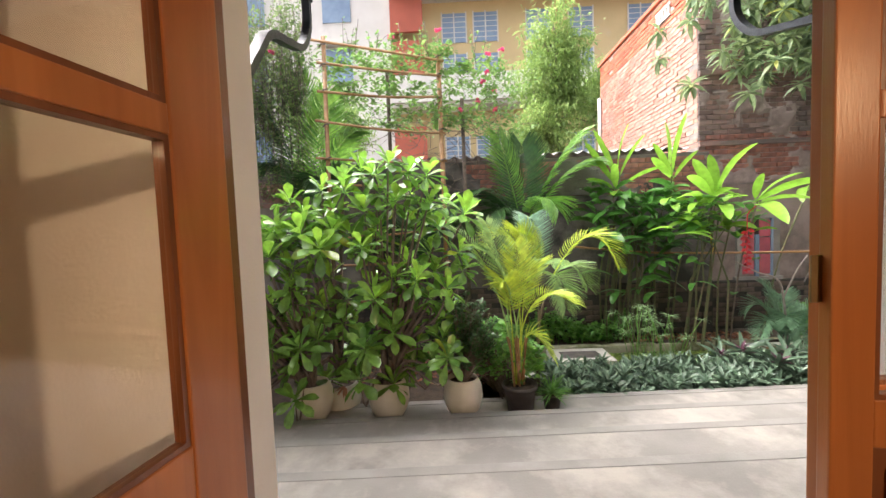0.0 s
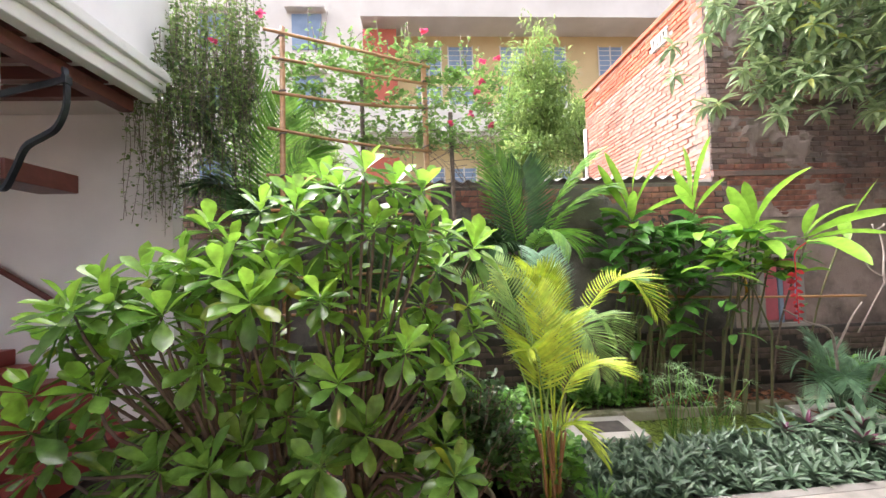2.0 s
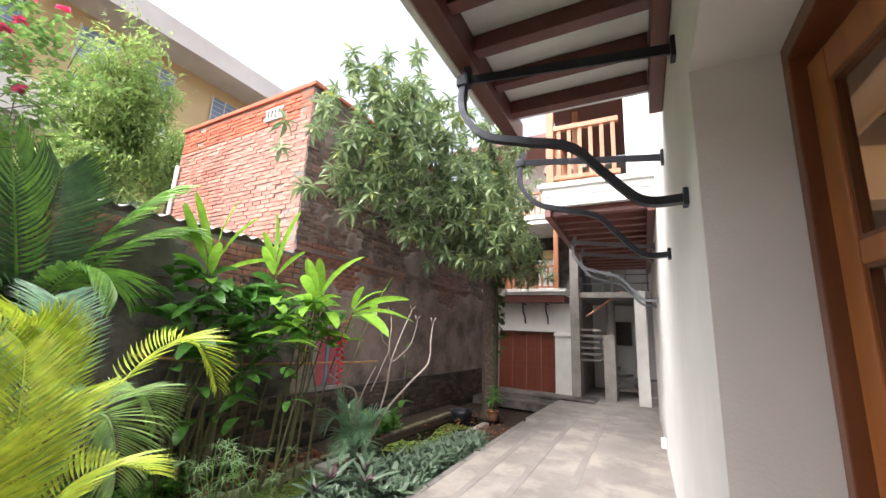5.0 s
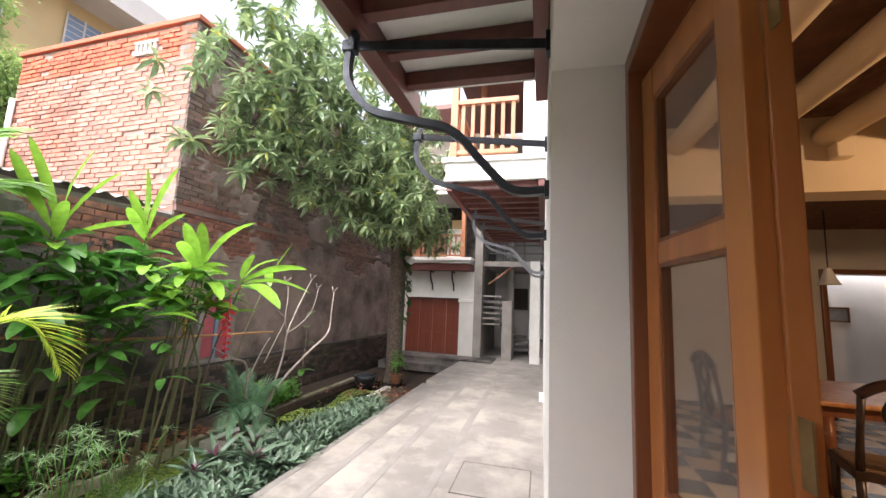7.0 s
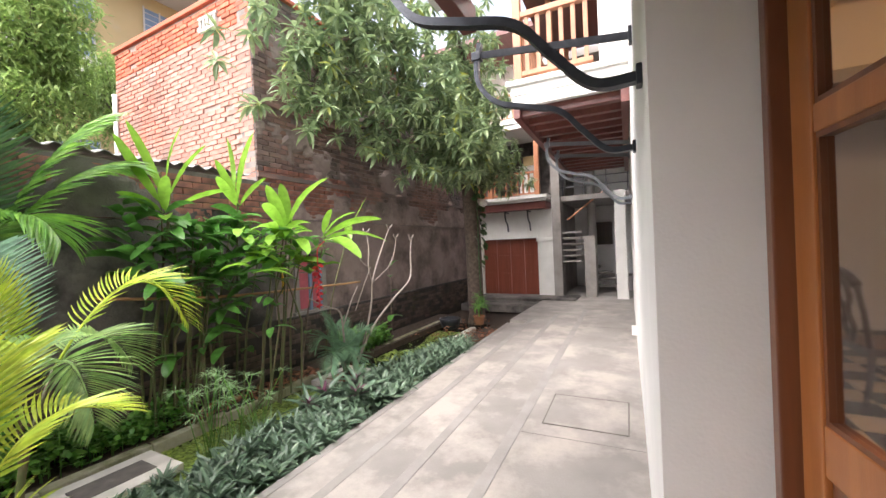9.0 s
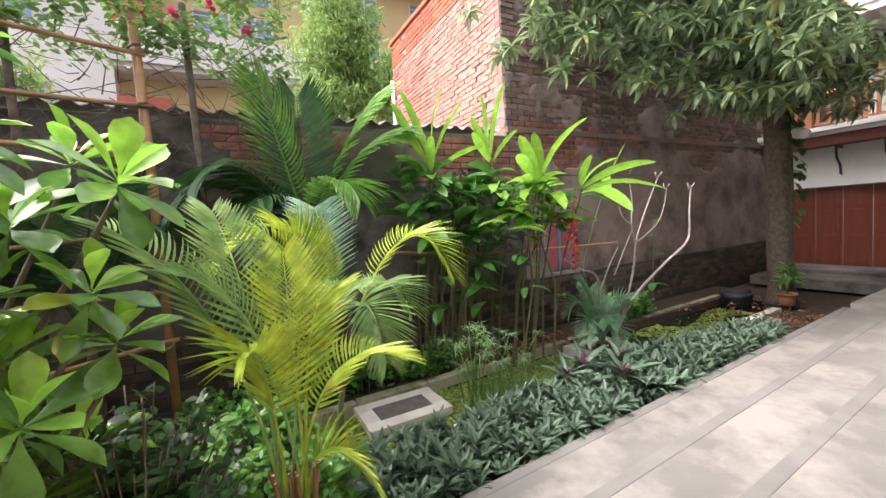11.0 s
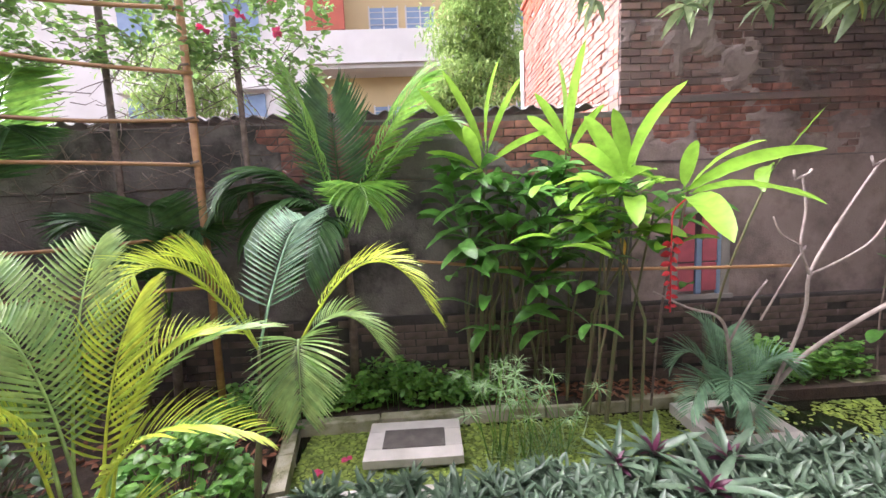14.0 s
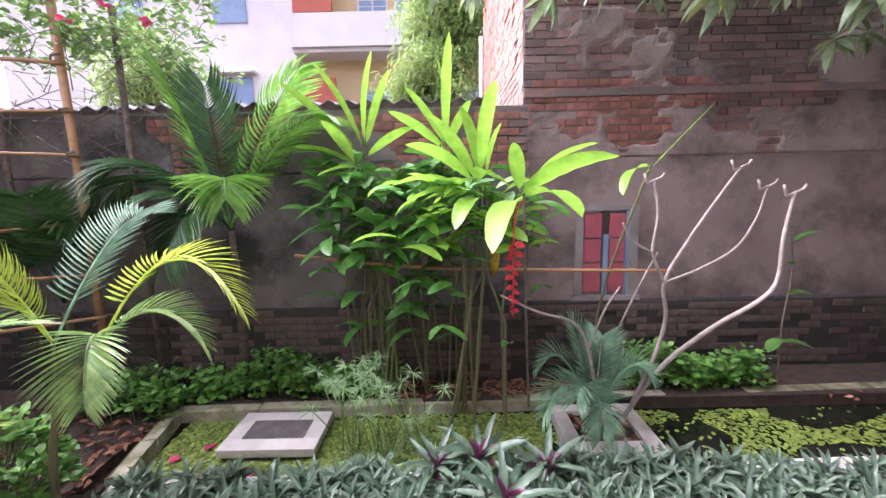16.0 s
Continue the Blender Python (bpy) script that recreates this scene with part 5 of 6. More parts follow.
# low leafy plants along the wall
for (x0, x1, y0, y1, h, n) in ((0.75, 2.75, 5.66, 5.98, 0.42, 420), (5.15, 6.45, 5.72, 6.0, 0.40, 300), (-0.2, 0.75, 5.3, 5.9, 0.3, 120)):
    lh = tagged(new("leafy_border"), "low leafy green plants under the garden wall", "border plants", kind="stuff")
    lv = Leaves()
    for i in range(n):
        x, y = rnd(x0, x1), rnd(y0, y1)
        z = -0.42 + h * rnd(0.1, 1) * (0.7 + 0.3 * math.sin(x * 5))
        for k in range(8):
            L = rnd(0.045, 0.085)
            lv.add(S_SMALL, np.array((x, y, z)) + RNG.normal(0, 0.035, 3), sphere_way(-0.2, 0.9), L, L * 0.7, rnd(-0.5, 0.5))
        if i % 4 == 0:
            lv.add_bm(tube([(x, y, -0.45), (x, y, z)], 0.004, 4))
    lv.part("foliage", L_HEDGE, lh, kind="stuff")

# blue-green palm in the pond planter
cy = tagged(new("young_palm"), "blue-green young feather palm in the pond planter", "palm")
for tip, arch in (((4.05, 4.95, -0.22), 0.32), ((4.10, 5.25, 0.05), 0.30), ((4.35, 5.30, 0.42), 0.14), ((4.85, 4.95, 0.12), 0.24), ((4.95, 5.20, -0.05), 0.28), ((4.45, 4.80, -0.30), 0.28), ((4.70, 5.45, 0.25), 0.18), ((4.25, 4.80, 0.0), 0.24)):
    frond(cy, (4.52, 5.12, -0.44), tip, arch, 0.24, 38, 0.014, L_CYCAD, start=0.18)
part("stub", tube([(4.52, 5.12, -0.5), (4.52, 5.12, -0.38)], 0.04, 8), M_BARK, cy)
lit = tagged(new("leaf_litter"), "dry reddish leaves on the planter soil", "leaf litter", kind="stuff")
lv = Leaves()
for i in range(90):
    lv.add(S_LANCE, (rnd(4.4, 4.85), rnd(5.0, 5.38), -0.48 + rnd(0, 0.02)), sphere_way(-0.1, 0.2), rnd(0.06, 0.1), 0.03, rnd(-1, 1))
for i in range(260):
    lv.add(S_LANCE, (rnd(2.6, 4.6), rnd(5.66, 6.0), -0.43 + rnd(0, 0.02)), sphere_way(-0.1, 0.2), rnd(0.06, 0.12), 0.035, rnd(-1, 1))
for i in range(260):
    lv.add(S_LANCE, (rnd(6.9, 9.0), rnd(4.6, 5.6), -0.44 + rnd(0, 0.02)) if i % 2 else (rnd(7.0, 8.2), rnd(4.0, 4.6), -0.45 + rnd(0, 0.01)), sphere_way(-0.1, 0.2), rnd(0.05, 0.09), 0.03, rnd(-1, 1))
for i in range(300):
    lv.add(S_LANCE, (rnd(-1.2, 0.72), rnd(4.3, 5.55), -0.45 + rnd(0, 0.03)), sphere_way(-0.1, 0.25), rnd(0.06, 0.12), 0.035, rnd(-1, 1))
lv.part("leaves", L_DRY, lit, kind="stuff")

# bare plumeria
pl = tagged(new("plumeria"), "bare pale-stemmed plumeria with forked branches", "tree")
for pts, r0, r1 in ((((4.70, 5.16, -0.50), (4.96, 5.00, 0.13), (5.12, 4.69, 0.58), (5.30, 4.52, 0.83), (5.41, 4.52, 0.97), (5.42, 4.52, 1.24), (5.46, 4.52, 1.52)), 0.032, 0.014),
                    (((4.81, 5.09, -0.21), (4.95, 5.02, 0.29), (4.97, 4.96, 0.60), (4.89, 4.87, 0.88), (5.04, 4.87, 1.18), (5.25, 4.87, 1.51), (5.38, 4.87, 1.70)), 0.026, 0.013),
                    (((4.89, 4.87, 0.88), (4.78, 4.84, 1.11), (4.80, 4.84, 1.38), (4.76, 4.84, 1.62)), 0.018, 0.011),
                    (((4.89, 4.87, 0.88), (5.15, 4.91, 0.96), (5.41, 4.91, 1.11), (5.55, 4.91, 1.33), (5.61, 4.91, 1.56)), 0.017, 0.011),
                    (((4.61, 5.19, -0.44), (4.42, 5.05, 0.29), (4.27, 4.97, 0.55), (4.00, 4.94, 0.65), (3.70, 4.90, 0.80)), 0.026, 0.011),
                    (((4.42, 5.05, 0.29), (4.49, 4.94, 0.65), (4.58, 4.89, 0.85)), 0.017, 0.01),
                    (((4.78, 4.84, 1.11), (4.62, 4.83, 1.20), (4.55, 4.83, 1.33)), 0.012, 0.009),
                    (((4.63, 4.99, 0.50), (4.72, 4.89, 0.85), (4.81, 4.83, 1.11)), 0.013, 0.009)):
    b = bez(pts, 5)
    part("branch", tube(b, [0.62 * r0 + (0.72 * r1 - 0.62 * r0) * i / (len(b) - 1) for i in range(len(b))], 8), M_PALEBARK, pl, smooth=True)
for p in ((5.38, 4.87, 1.70), (5.46, 4.52, 1.52), (5.61, 4.91, 1.56), (4.76, 4.84, 1.62)):
    for s in (-1, 1):
        part("twig", tube([p, (p[0] + s * 0.05, p[1], p[2] - 0.02 + 0.04 * (s > 0)), (p[0] + s * 0.07, p[1], p[2] + 0.05)], 0.009, 6), M_PALEBARK, pl, smooth=True)

# ---- gingers and heliconia ----


def big_leaf(parent, base, tip, width, material, bend=0.12, spin=0.0, name="leaf", label=""):
    base, tip = np.array(base, float), np.array(tip, float)
    lv = Leaves()
    d = tip - base
    L = float(np.linalg.norm(d))
    v, f = leaf_shape("paddle", 12, 0.35, 0.0)
    v = v.copy()
    v[:, 2] += bend * np.sin(np.pi * v[:, 0])
    v[:, 2] += 0.004 * np.sin(v[:, 0] * 30 + v[:, 1] * 9)
    lv.add((v, f), base, d, L, width, spin)
    lv.add_bm(tube([tuple(base - d * 0.06), tuple(base + d * 0.02)], 0.006, 5))
    return lv.part(name, material, parent, label)


gA = tagged(new("ginger_plant"), "tall ginger with bright upright strap leaves", "ginger", "gingers by the wall")
for base, tip, w, sp in (((2.55, 5.72, 2.02), (2.19, 5.60, 2.70), 0.085, 0.5), ((2.58, 5.72, 2.06), (2.70, 5.60, 2.78), 0.075, 0.2), ((2.60, 5.70, 2.02), (2.86, 5.46, 2.58), 0.08, -0.2), ((2.50, 5.70, 1.95), (1.98, 5.35, 2.48), 0.09, 0.6),
                         ((2.48, 5.65, 1.85), (2.02, 5.45, 1.98), 0.10, 0.4), ((2.62, 5.62, 1.90), (3.05, 5.35, 2.10), 0.10, -0.4), ((2.5, 5.6, 1.85), (2.34, 5.25, 2.15), 0.11, 0.2), ((2.52, 5.6, 1.80), (2.30, 5.2, 1.72), 0.12, 0.2),
                         ((3.32, 5.62, 2.05), (3.36, 5.34, 2.81), 0.09, 0.1), ((3.28, 5.66, 2.05), (3.24, 5.66, 2.78), 0.075, 0.2), ((3.30, 5.6, 2.0), (2.98, 5.5, 2.45), 0.09, 0.5), ((3.30, 5.6, 1.95), (2.86, 5.3, 2.22), 0.10, 0.5), ((3.34, 5.6, 1.98), (3.52, 5.35, 2.30), 0.09, -0.3)):
    big_leaf(gA, base, tip, w, L_GINGER, 0.05, sp)
gB = tagged(new("ginger_plant"), "tall ginger with broad yellow-green leaves lit from behind", "ginger", "gingers by the wall")
for base, tip, w, sp, bd in (((3.57, 5.05, 1.72), (3.60, 4.42, 2.20), 0.10, 0.0, 0.10), ((3.55, 5.05, 1.70), (3.42, 4.98, 2.18), 0.13, 0.1, 0.03), ((3.52, 5.05, 1.68), (3.18, 4.92, 2.12), 0.13, 0.4, 0.05), ((3.50, 5.05, 1.66), (3.04, 4.80, 1.90), 0.12, 0.5, 0.10), ((3.62, 5.06, 1.70), (3.72, 5.0, 2.06), 0.09, 0.0, 0.04),
                             ((3.82, 4.72, 1.55), (4.20, 4.14, 1.74), 0.16, -0.4, 0.08), ((3.84, 4.70, 1.53), (3.92, 3.86, 1.45), 0.15, -0.2, 0.08), ((3.80, 4.70, 1.50), (3.52, 3.92, 1.28), 0.16, 0.2, 0.10), ((3.86, 4.75, 1.58), (4.28, 4.62, 1.86), 0.12, -0.2, 0.10), ((3.80, 4.72, 1.58), (3.72, 4.5, 1.86), 0.10, 0.1, 0.04),
                             ((3.45, 5.0, 1.55), (2.98, 4.66, 1.45), 0.14, 0.3, 0.12), ((3.46, 5.0, 1.58), (2.92, 4.85, 1.62), 0.12, 0.3, 0.12), ((3.55, 4.96, 1.52), (3.36, 4.52, 1.34), 0.14, 0.0, 0.12), ((4.98, 5.32, 1.72), (5.58, 5.45, 2.28), 0.055, -0.5, 0.0), ((4.95, 5.3, 1.74), (4.62, 5.0, 1.52), 0.12, 0.4, 0.14)):
    big_leaf(gB, base, tip, w, L_GINGER, bd, sp)
part("stem", tube(bez([(4.62, 5.66, -0.45), (4.72, 5.5, 0.7), (4.98, 5.32, 1.74)], 4), 0.011, 6), M_GSTEM, gB)
for k in range(105):
    b = np.array((3.45 + rnd(-0.5, 0.5), 5.05 + rnd(-0.2, 0.25), rnd(1.12, 1.66)))
    w = sphere_way(-0.45, 0.5)
    big_leaf(gB, b, b + w * rnd(0.22, 0.40), rnd(0.08, 0.13), L_GINGER if k % 2 else L_GING_SHADE, 0.1, rnd(-0.5, 0.5))
# lowest leaves all take the shaded green
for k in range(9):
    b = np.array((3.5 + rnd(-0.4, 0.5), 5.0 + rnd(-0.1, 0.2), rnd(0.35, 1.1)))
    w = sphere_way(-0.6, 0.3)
    big_leaf(gB, b, b + w * rnd(0.16, 0.26), rnd(0.06, 0.09), L_GING_SHADE, 0.1, rnd(-0.5, 0.5))
big_leaf(gB, (3.66, 5.4, 1.26), (3.70, 5.38, 0.84), 0.14, L_YELLOW, 0.05, 0.3, label="withered yellow leaf")
gC = tagged(new("ginger_plant"), "dense ginger clump with long leaves in a shaded green", "ginger", "gingers by the wall")
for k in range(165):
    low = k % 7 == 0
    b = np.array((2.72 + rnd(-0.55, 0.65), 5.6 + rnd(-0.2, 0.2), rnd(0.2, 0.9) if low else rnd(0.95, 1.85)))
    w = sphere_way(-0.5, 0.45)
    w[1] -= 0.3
    big_leaf(gC, b, b + w / np.linalg.norm(w) * rnd(0.28, 0.52), rnd(0.085, 0.13), L_GING_SHADE, 0.12, rnd(-0.6, 0.6))
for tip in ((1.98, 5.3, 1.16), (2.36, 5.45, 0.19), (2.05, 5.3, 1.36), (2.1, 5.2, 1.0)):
    big_leaf(gC, (2.5, 5.55, tip[2] + 0.16), tip, 0.12, L_GING_SHADE, 0.1)
for parent, cx, cy_, n, zt in ((gA, 2.55, 5.74, 4, 2.0), (gA, 3.30, 5.66, 4, 2.0), (gB, 3.55, 5.25, 9, 1.6), (gC, 2.75, 5.66, 16, 1.6)):
    for k in range(n):
        x0, y0 = cx + rnd(-0.3, 0.35), cy_ + rnd(-0.05, 0.3)
        part("stem", tube([(x0, y0, -0.46), (x0 + (cx - x0) * 0.3 + rnd(-0.1, 0.1), y0 - 0.08, 0.5), (cx + rnd(-0.2, 0.3), cy_ - 0.1, zt + rnd(-0.4, 0.05))], [0.014, 0.012, 0.008], 6), M_GSTEM, parent)
part("stem", tube(bez([(4.05, 5.5, -0.45), (3.95, 5.2, 0.6), (3.83, 4.72, 1.56)], 4), 0.011, 6), M_TWIG, gB)
hel = tagged(new("heliconia_flower"), "hanging red heliconia bloom among the leaves", "flower")
lv = Leaves()
for k in range(22):
    z = 1.20 - 0.024 * k
    a = k * 2.2
    s = 1.0 - 0.5 * k / 22
    lv.add(leaf_shape("lance", 3, 0.5, -0.2), (3.78, 4.82, z), (math.cos(a) * 1.0, math.sin(a), -0.35), 0.085 * s, 0.06 * s, 1.2 + 0.3 * (k % 3))
lv.add_bm(tube(bez([(3.82, 4.72, 1.50), (3.79, 4.82, 1.40), (3.78, 4.82, 1.2), (3.78, 4.82, 0.66)], 4), 0.006, 5))
lv.part("bracts", L_RED, hel)
pole = tagged(obj("bamboo_pole", tube(bez([(1.9, 5.62, 1.02), (3.0, 5.58, 0.90), (4.2, 5.5, 0.86), (5.3, 5.45, 0.84)], 6), 0.016, 8), M_BAMBOO, smooth=True), "long bamboo pole tied across the ginger stems", "pole")

sap = tagged(new("wall_sapling"), "thin self-sown sapling against the tall wall", "sapling")
part("stem", tube(bez([(6.62, 5.78, -0.45), (6.60, 5.78, 0.2), (6.66, 5.80, 0.7), (6.64, 5.82, 1.05)], 4), 0.008, 6), M_TWIG, sap)
for b, t in (((6.61, 5.78, 0.02), (6.86, 5.7, -0.02)), ((6.61, 5.78, 0.05), (6.42, 5.7, -0.05)), ((6.63, 5.79, 0.5), (6.80, 5.72, 0.52)), ((6.64, 5.8, 0.8), (6.5, 5.72, 0.84)), ((6.64, 5.82, 1.0), (6.85, 5.75, 1.12))):
    big_leaf(sap, b, t, 0.12, L_GING_SHADE, 0.08)

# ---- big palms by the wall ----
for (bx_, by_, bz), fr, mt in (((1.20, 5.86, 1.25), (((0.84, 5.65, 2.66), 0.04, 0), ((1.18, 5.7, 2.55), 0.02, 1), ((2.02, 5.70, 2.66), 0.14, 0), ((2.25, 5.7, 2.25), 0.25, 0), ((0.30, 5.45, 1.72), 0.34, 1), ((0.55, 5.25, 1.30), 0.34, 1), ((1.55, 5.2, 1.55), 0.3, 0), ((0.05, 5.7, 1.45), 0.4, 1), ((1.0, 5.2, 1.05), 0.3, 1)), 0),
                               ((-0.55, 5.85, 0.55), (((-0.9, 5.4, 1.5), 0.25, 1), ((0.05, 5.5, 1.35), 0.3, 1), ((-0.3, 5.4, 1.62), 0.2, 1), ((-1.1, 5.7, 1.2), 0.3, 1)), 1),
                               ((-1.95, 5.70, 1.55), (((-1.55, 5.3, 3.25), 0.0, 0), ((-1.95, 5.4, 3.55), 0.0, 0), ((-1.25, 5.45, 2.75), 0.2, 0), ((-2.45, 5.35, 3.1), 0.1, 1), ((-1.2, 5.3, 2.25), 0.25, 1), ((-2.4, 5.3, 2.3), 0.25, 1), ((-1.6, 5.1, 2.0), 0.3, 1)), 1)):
    bp_ = tagged(new("feather_palm"), "broad-leaved green feather palm by the garden wall", "palm", "palms by the wall")
    part("stem", tube([(bx_, by_, -0.45), (bx_ + 0.02, by_, bz * 0.5), (bx_, by_, bz)], [0.05, 0.04, 0.03], 8), M_BARK, bp_, smooth=True)
    for tip, arch, shaded in fr:
        frond(bp_, (bx_, by_, bz), tip, arch, 0.44, 30, 0.036, L_PALM_SHADE if shaded else L_PALM, start=0.22, droop=0.35, r=0.013, side_lift=0.15, hang=0.12)

# ---- bamboo trellis with its climber ----
tr = tagged(new("bamboo_trellis"), "tied bamboo trellis carrying a flowering climber", "trellis")
TL, TR_ = (-1.50, 5.12), (0.0, 5.62)
part("post", tube([(TL[0], TL[1], -0.48), (TL[0] - 0.02, TL[1], 1.8), (TL[0] + 0.01, TL[1], 3.95)], 0.030, 8), M_BAMBOO, tr, smooth=True)
part("post", tube([(TR_[0], TR_[1], -0.48), (TR_[0] + 0.015, TR_[1], 1.8), (TR_[0], TR_[1], 3.85)], 0.034, 8), M_BAMBOO, tr, smooth=True)
part("post", tube([(-0.78, 5.75, -0.48), (-0.76, 5.75, 3.7)], 0.028, 8), M_BARK, tr, smooth=True)
part("post", tube([(0.35, 5.85, -0.48), (0.33, 5.85, 3.3)], 0.028, 8), M_BARK, tr, smooth=True)
for z in (0.42, 0.90, 1.33, 1.98, 2.35, 2.79, 3.24, 3.57, 3.82):
    dz = rnd(-0.06, 0.06)
    ex = rnd(0.04, 0.12)
    ux, uy = TR_[0] - TL[0], TR_[1] - TL[1]
    part("rung", tube(bez([(TL[0] - ux * ex, TL[1] - uy * ex - 0.04, z + dz), ((TL[0] + TR_[0]) / 2, (TL[1] + TR_[1]) / 2 - 0.04, z + rnd(-0.04, 0.01)), (TR_[0] + ux * ex * 0.5, TR_[1] + uy * ex * 0.5 - 0.04, z - dz)], 5), 0.018, 6), M_BAMBOO, tr, smooth=True)
    for q in (TL, TR_):
        part("lashing", tube([(q[0] - 0.045, q[1] - 0.03, z - 0.02), (q[0], q[1] - 0.07, z + 0.0), (q[0] + 0.045, q[1] - 0.03, z + 0.02)], 0.010, 5), M_TWIG, tr)
cl = tagged(new("flowering_climber"), "climber with small grey-green leaves and pink blooms", "climber")
lv, st_ = Leaves(), Leaves()
for i in range(300):
    x = rnd(-1.75, 1.15)
    z = 3.45 + rnd(-0.65, 0.5) - 0.25 * max(0, x - 0.3)
    y = 5.42 + 0.25 * (x + 1.5) / 1.5 * 0.9 + rnd(-0.2, 0.4)
    p = np.array((x, y, z))
    d = sphere_way(-0.4, 0.6) * rnd(0.15, 0.4)
    st_.add_bm(tube([tuple(p), tuple(p + d * 0.5 + np.array((0, 0, 0.04))), tuple(p + d)], 0.0035, 4))
    for k in range(17):
        L = rnd(0.045, 0.085)
        lv.add(S_SMALL, p + d * rnd(0, 1) + RNG.normal(0, 0.03, 3), sphere_way(-0.5, 0.8), L, L * 0.62, rnd(-0.5, 0.5))
for i in range(26):
    x = rnd(-1.3, 0.75)
    p = np.array((x, 5.25 + (x + 1.5) * 0.3, 3.8))
    q = p + np.array((rnd(-0.12, 0.12), 0, rnd(0.25, 0.6)))
    st_.add_bm(tube([tuple(p), tuple((p + q) / 2), tuple(q)], 0.004, 4))
    for k in range(10):
        L = rnd(0.035, 0.06)
        lv.add(S_SMALL, p + (q - p) * rnd(0.1, 1), sphere_way(-0.3, 0.8), L, L * 0.6)
lv.part("foliage", L_VINE, cl)
st_.part("stem_work", M_TWIG, cl, kind="stuff")
for (x, y, z) in ((-1.72, 5.15, 4.12), (0.02, 5.5, 4.15), (0.72, 5.6, 3.82), (0.78, 5.6, 3.30), (0.70, 5.55, 3.55), (0.92, 5.7, 3.92), (0.62, 5.5, 3.42), (-2.15, 5.0, 3.72), (0.30, 5.4, 3.0), (-0.62, 5.3, 3.98), (0.55, 5.5, 3.15), (0.80, 5.6, 3.05)):
    pf = Leaves()
    for k in range(9):
        pf.add(S_SMALL, (x, y, z), sphere_way(-0.5, 0.6), 0.06, 0.05)
    pf.part("bloom", L_PINK, cl, "pink bloom")
dd = tagged(new("dry_brush"), "tangle of dry twigs behind the trellis", "brush", kind="stuff")
st_ = Leaves()
for i in range(260):
    x = rnd(-1.7, 0.9)
    p = np.array((x, rnd(5.7, 5.98), rnd(1.2, 2.9)))
    d = sphere_way(-0.6, 0.8) * rnd(0.2, 0.6) * np.array((1, 0.25, 1))
    st_.add_bm(tube([tuple(p), tuple(p + d * 0.5 + RNG.normal(0, 0.03, 3)), tuple(p + d)], [0.005, 0.004, 0.002], 4))
st_.part("twigs", M_TWIG, dd, kind="stuff")

# ---- hanging creeper on the annex corner ----
hg = tagged(new("hanging_creeper"), "long hanging creeper draping the annex corner", "creeper")
lv, st_ = Leaves(), Leaves()
for i in range(340):
    dense = i < 250
    x = rnd(-2.95, -1.85) if dense else rnd(-3.1, -1.9)
    y = rnd(5.2, 5.58) if dense else rnd(4.95, 5.3)
    z1 = rnd(3.4, 4.7) if dense else rnd(3.3, 4.2)
    z0 = max(0.9, z1 - rnd(0.5, 2.0)) if dense else z1 - rnd(0.6, 1.6)
    sway = rnd(-0.12, 0.12)
    pts = [(x + sway * t + 0.02 * math.sin(9 * t + i), y, z1 + (z0 - z1) * t) for t in np.linspace(0, 1, 7)]
    st_.add_bm(tube(pts, 0.003, 3))
    for k in range(int((z1 - z0) * 30)):
        t = rnd(0, 1)
        L = rnd(0.03, 0.06)
        lv.add(S_SMALL, (x + sway * t + rnd(-0.03, 0.03), y + rnd(-0.03, 0.03), z1 + (z0 - z1) * t), sphere_way(-0.8, 0.5), L, L * 0.6)
lv.part("foliage", L_HANG, hg)
st_.part("strand_work", M_TWIG, hg, kind="stuff")

# ---- mango tree over the terrace's far end ----
mg = tagged(new("mango_tree"), "mango tree with grey bark leaning over the wall", "tree")
limbs = []
def limb(pts, r0, r1):
    b = bez(pts, 6)
    part("limb", tube(b, [r0 + (r1 - r0) * i / (len(b) - 1) for i in range(len(b))], 10), M_BARK, mg, smooth=True)
    limbs.append(b)
tb = bez([(9.10, 5.0, -0.6), (9.05, 5.0, 0.4), (9.02, 5.0, 1.6), (9.05, 5.05, 2.7), (8.95, 5.1, 3.3)], 6)
part("trunk", tube(tb, [0.26, 0.22] + [0.19] * (len(tb) - 8) + [0.20] * 6, 14), M_BARK, mg, smooth=True)
limb([(8.95, 5.1, 3.2), (8.4, 5.1, 3.9), (7.6, 5.0, 4.5), (6.6, 5.0, 4.9), (5.4, 5.2, 4.9)], 0.13, 0.03)
limb([(8.95, 5.1, 3.25), (8.8, 4.9, 4.2), (8.3, 4.7, 5.2), (7.6, 4.6, 6.0)], 0.12, 0.03)
limb([(8.95, 5.1, 3.3), (9.3, 5.1, 4.2), (9.5, 4.9, 5.2)], 0.10, 0.03)
limb([(7.6, 5.0, 4.5), (6.8, 4.8, 4.2), (6.0, 4.9, 3.7), (5.2, 5.2, 3.3)], 0.06, 0.02)
limb([(8.4, 5.1, 3.9), (7.8, 4.6, 3.7), (7.2, 4.4, 3.3)], 0.05, 0.015)
limb([(9.0, 5.1, 3.0), (9.1, 4.7, 3.3), (9.0, 4.3, 3.4)], 0.05, 0.012)
limb([(6.6, 5.0, 4.9), (5.6, 5.4, 5.3), (4.8, 5.6, 5.2)], 0.05, 0.015)
limb([(5.4, 5.2, 4.9), (4.7, 5.4, 4.4), (4.45, 5.5, 3.6)], 0.03, 0.012)
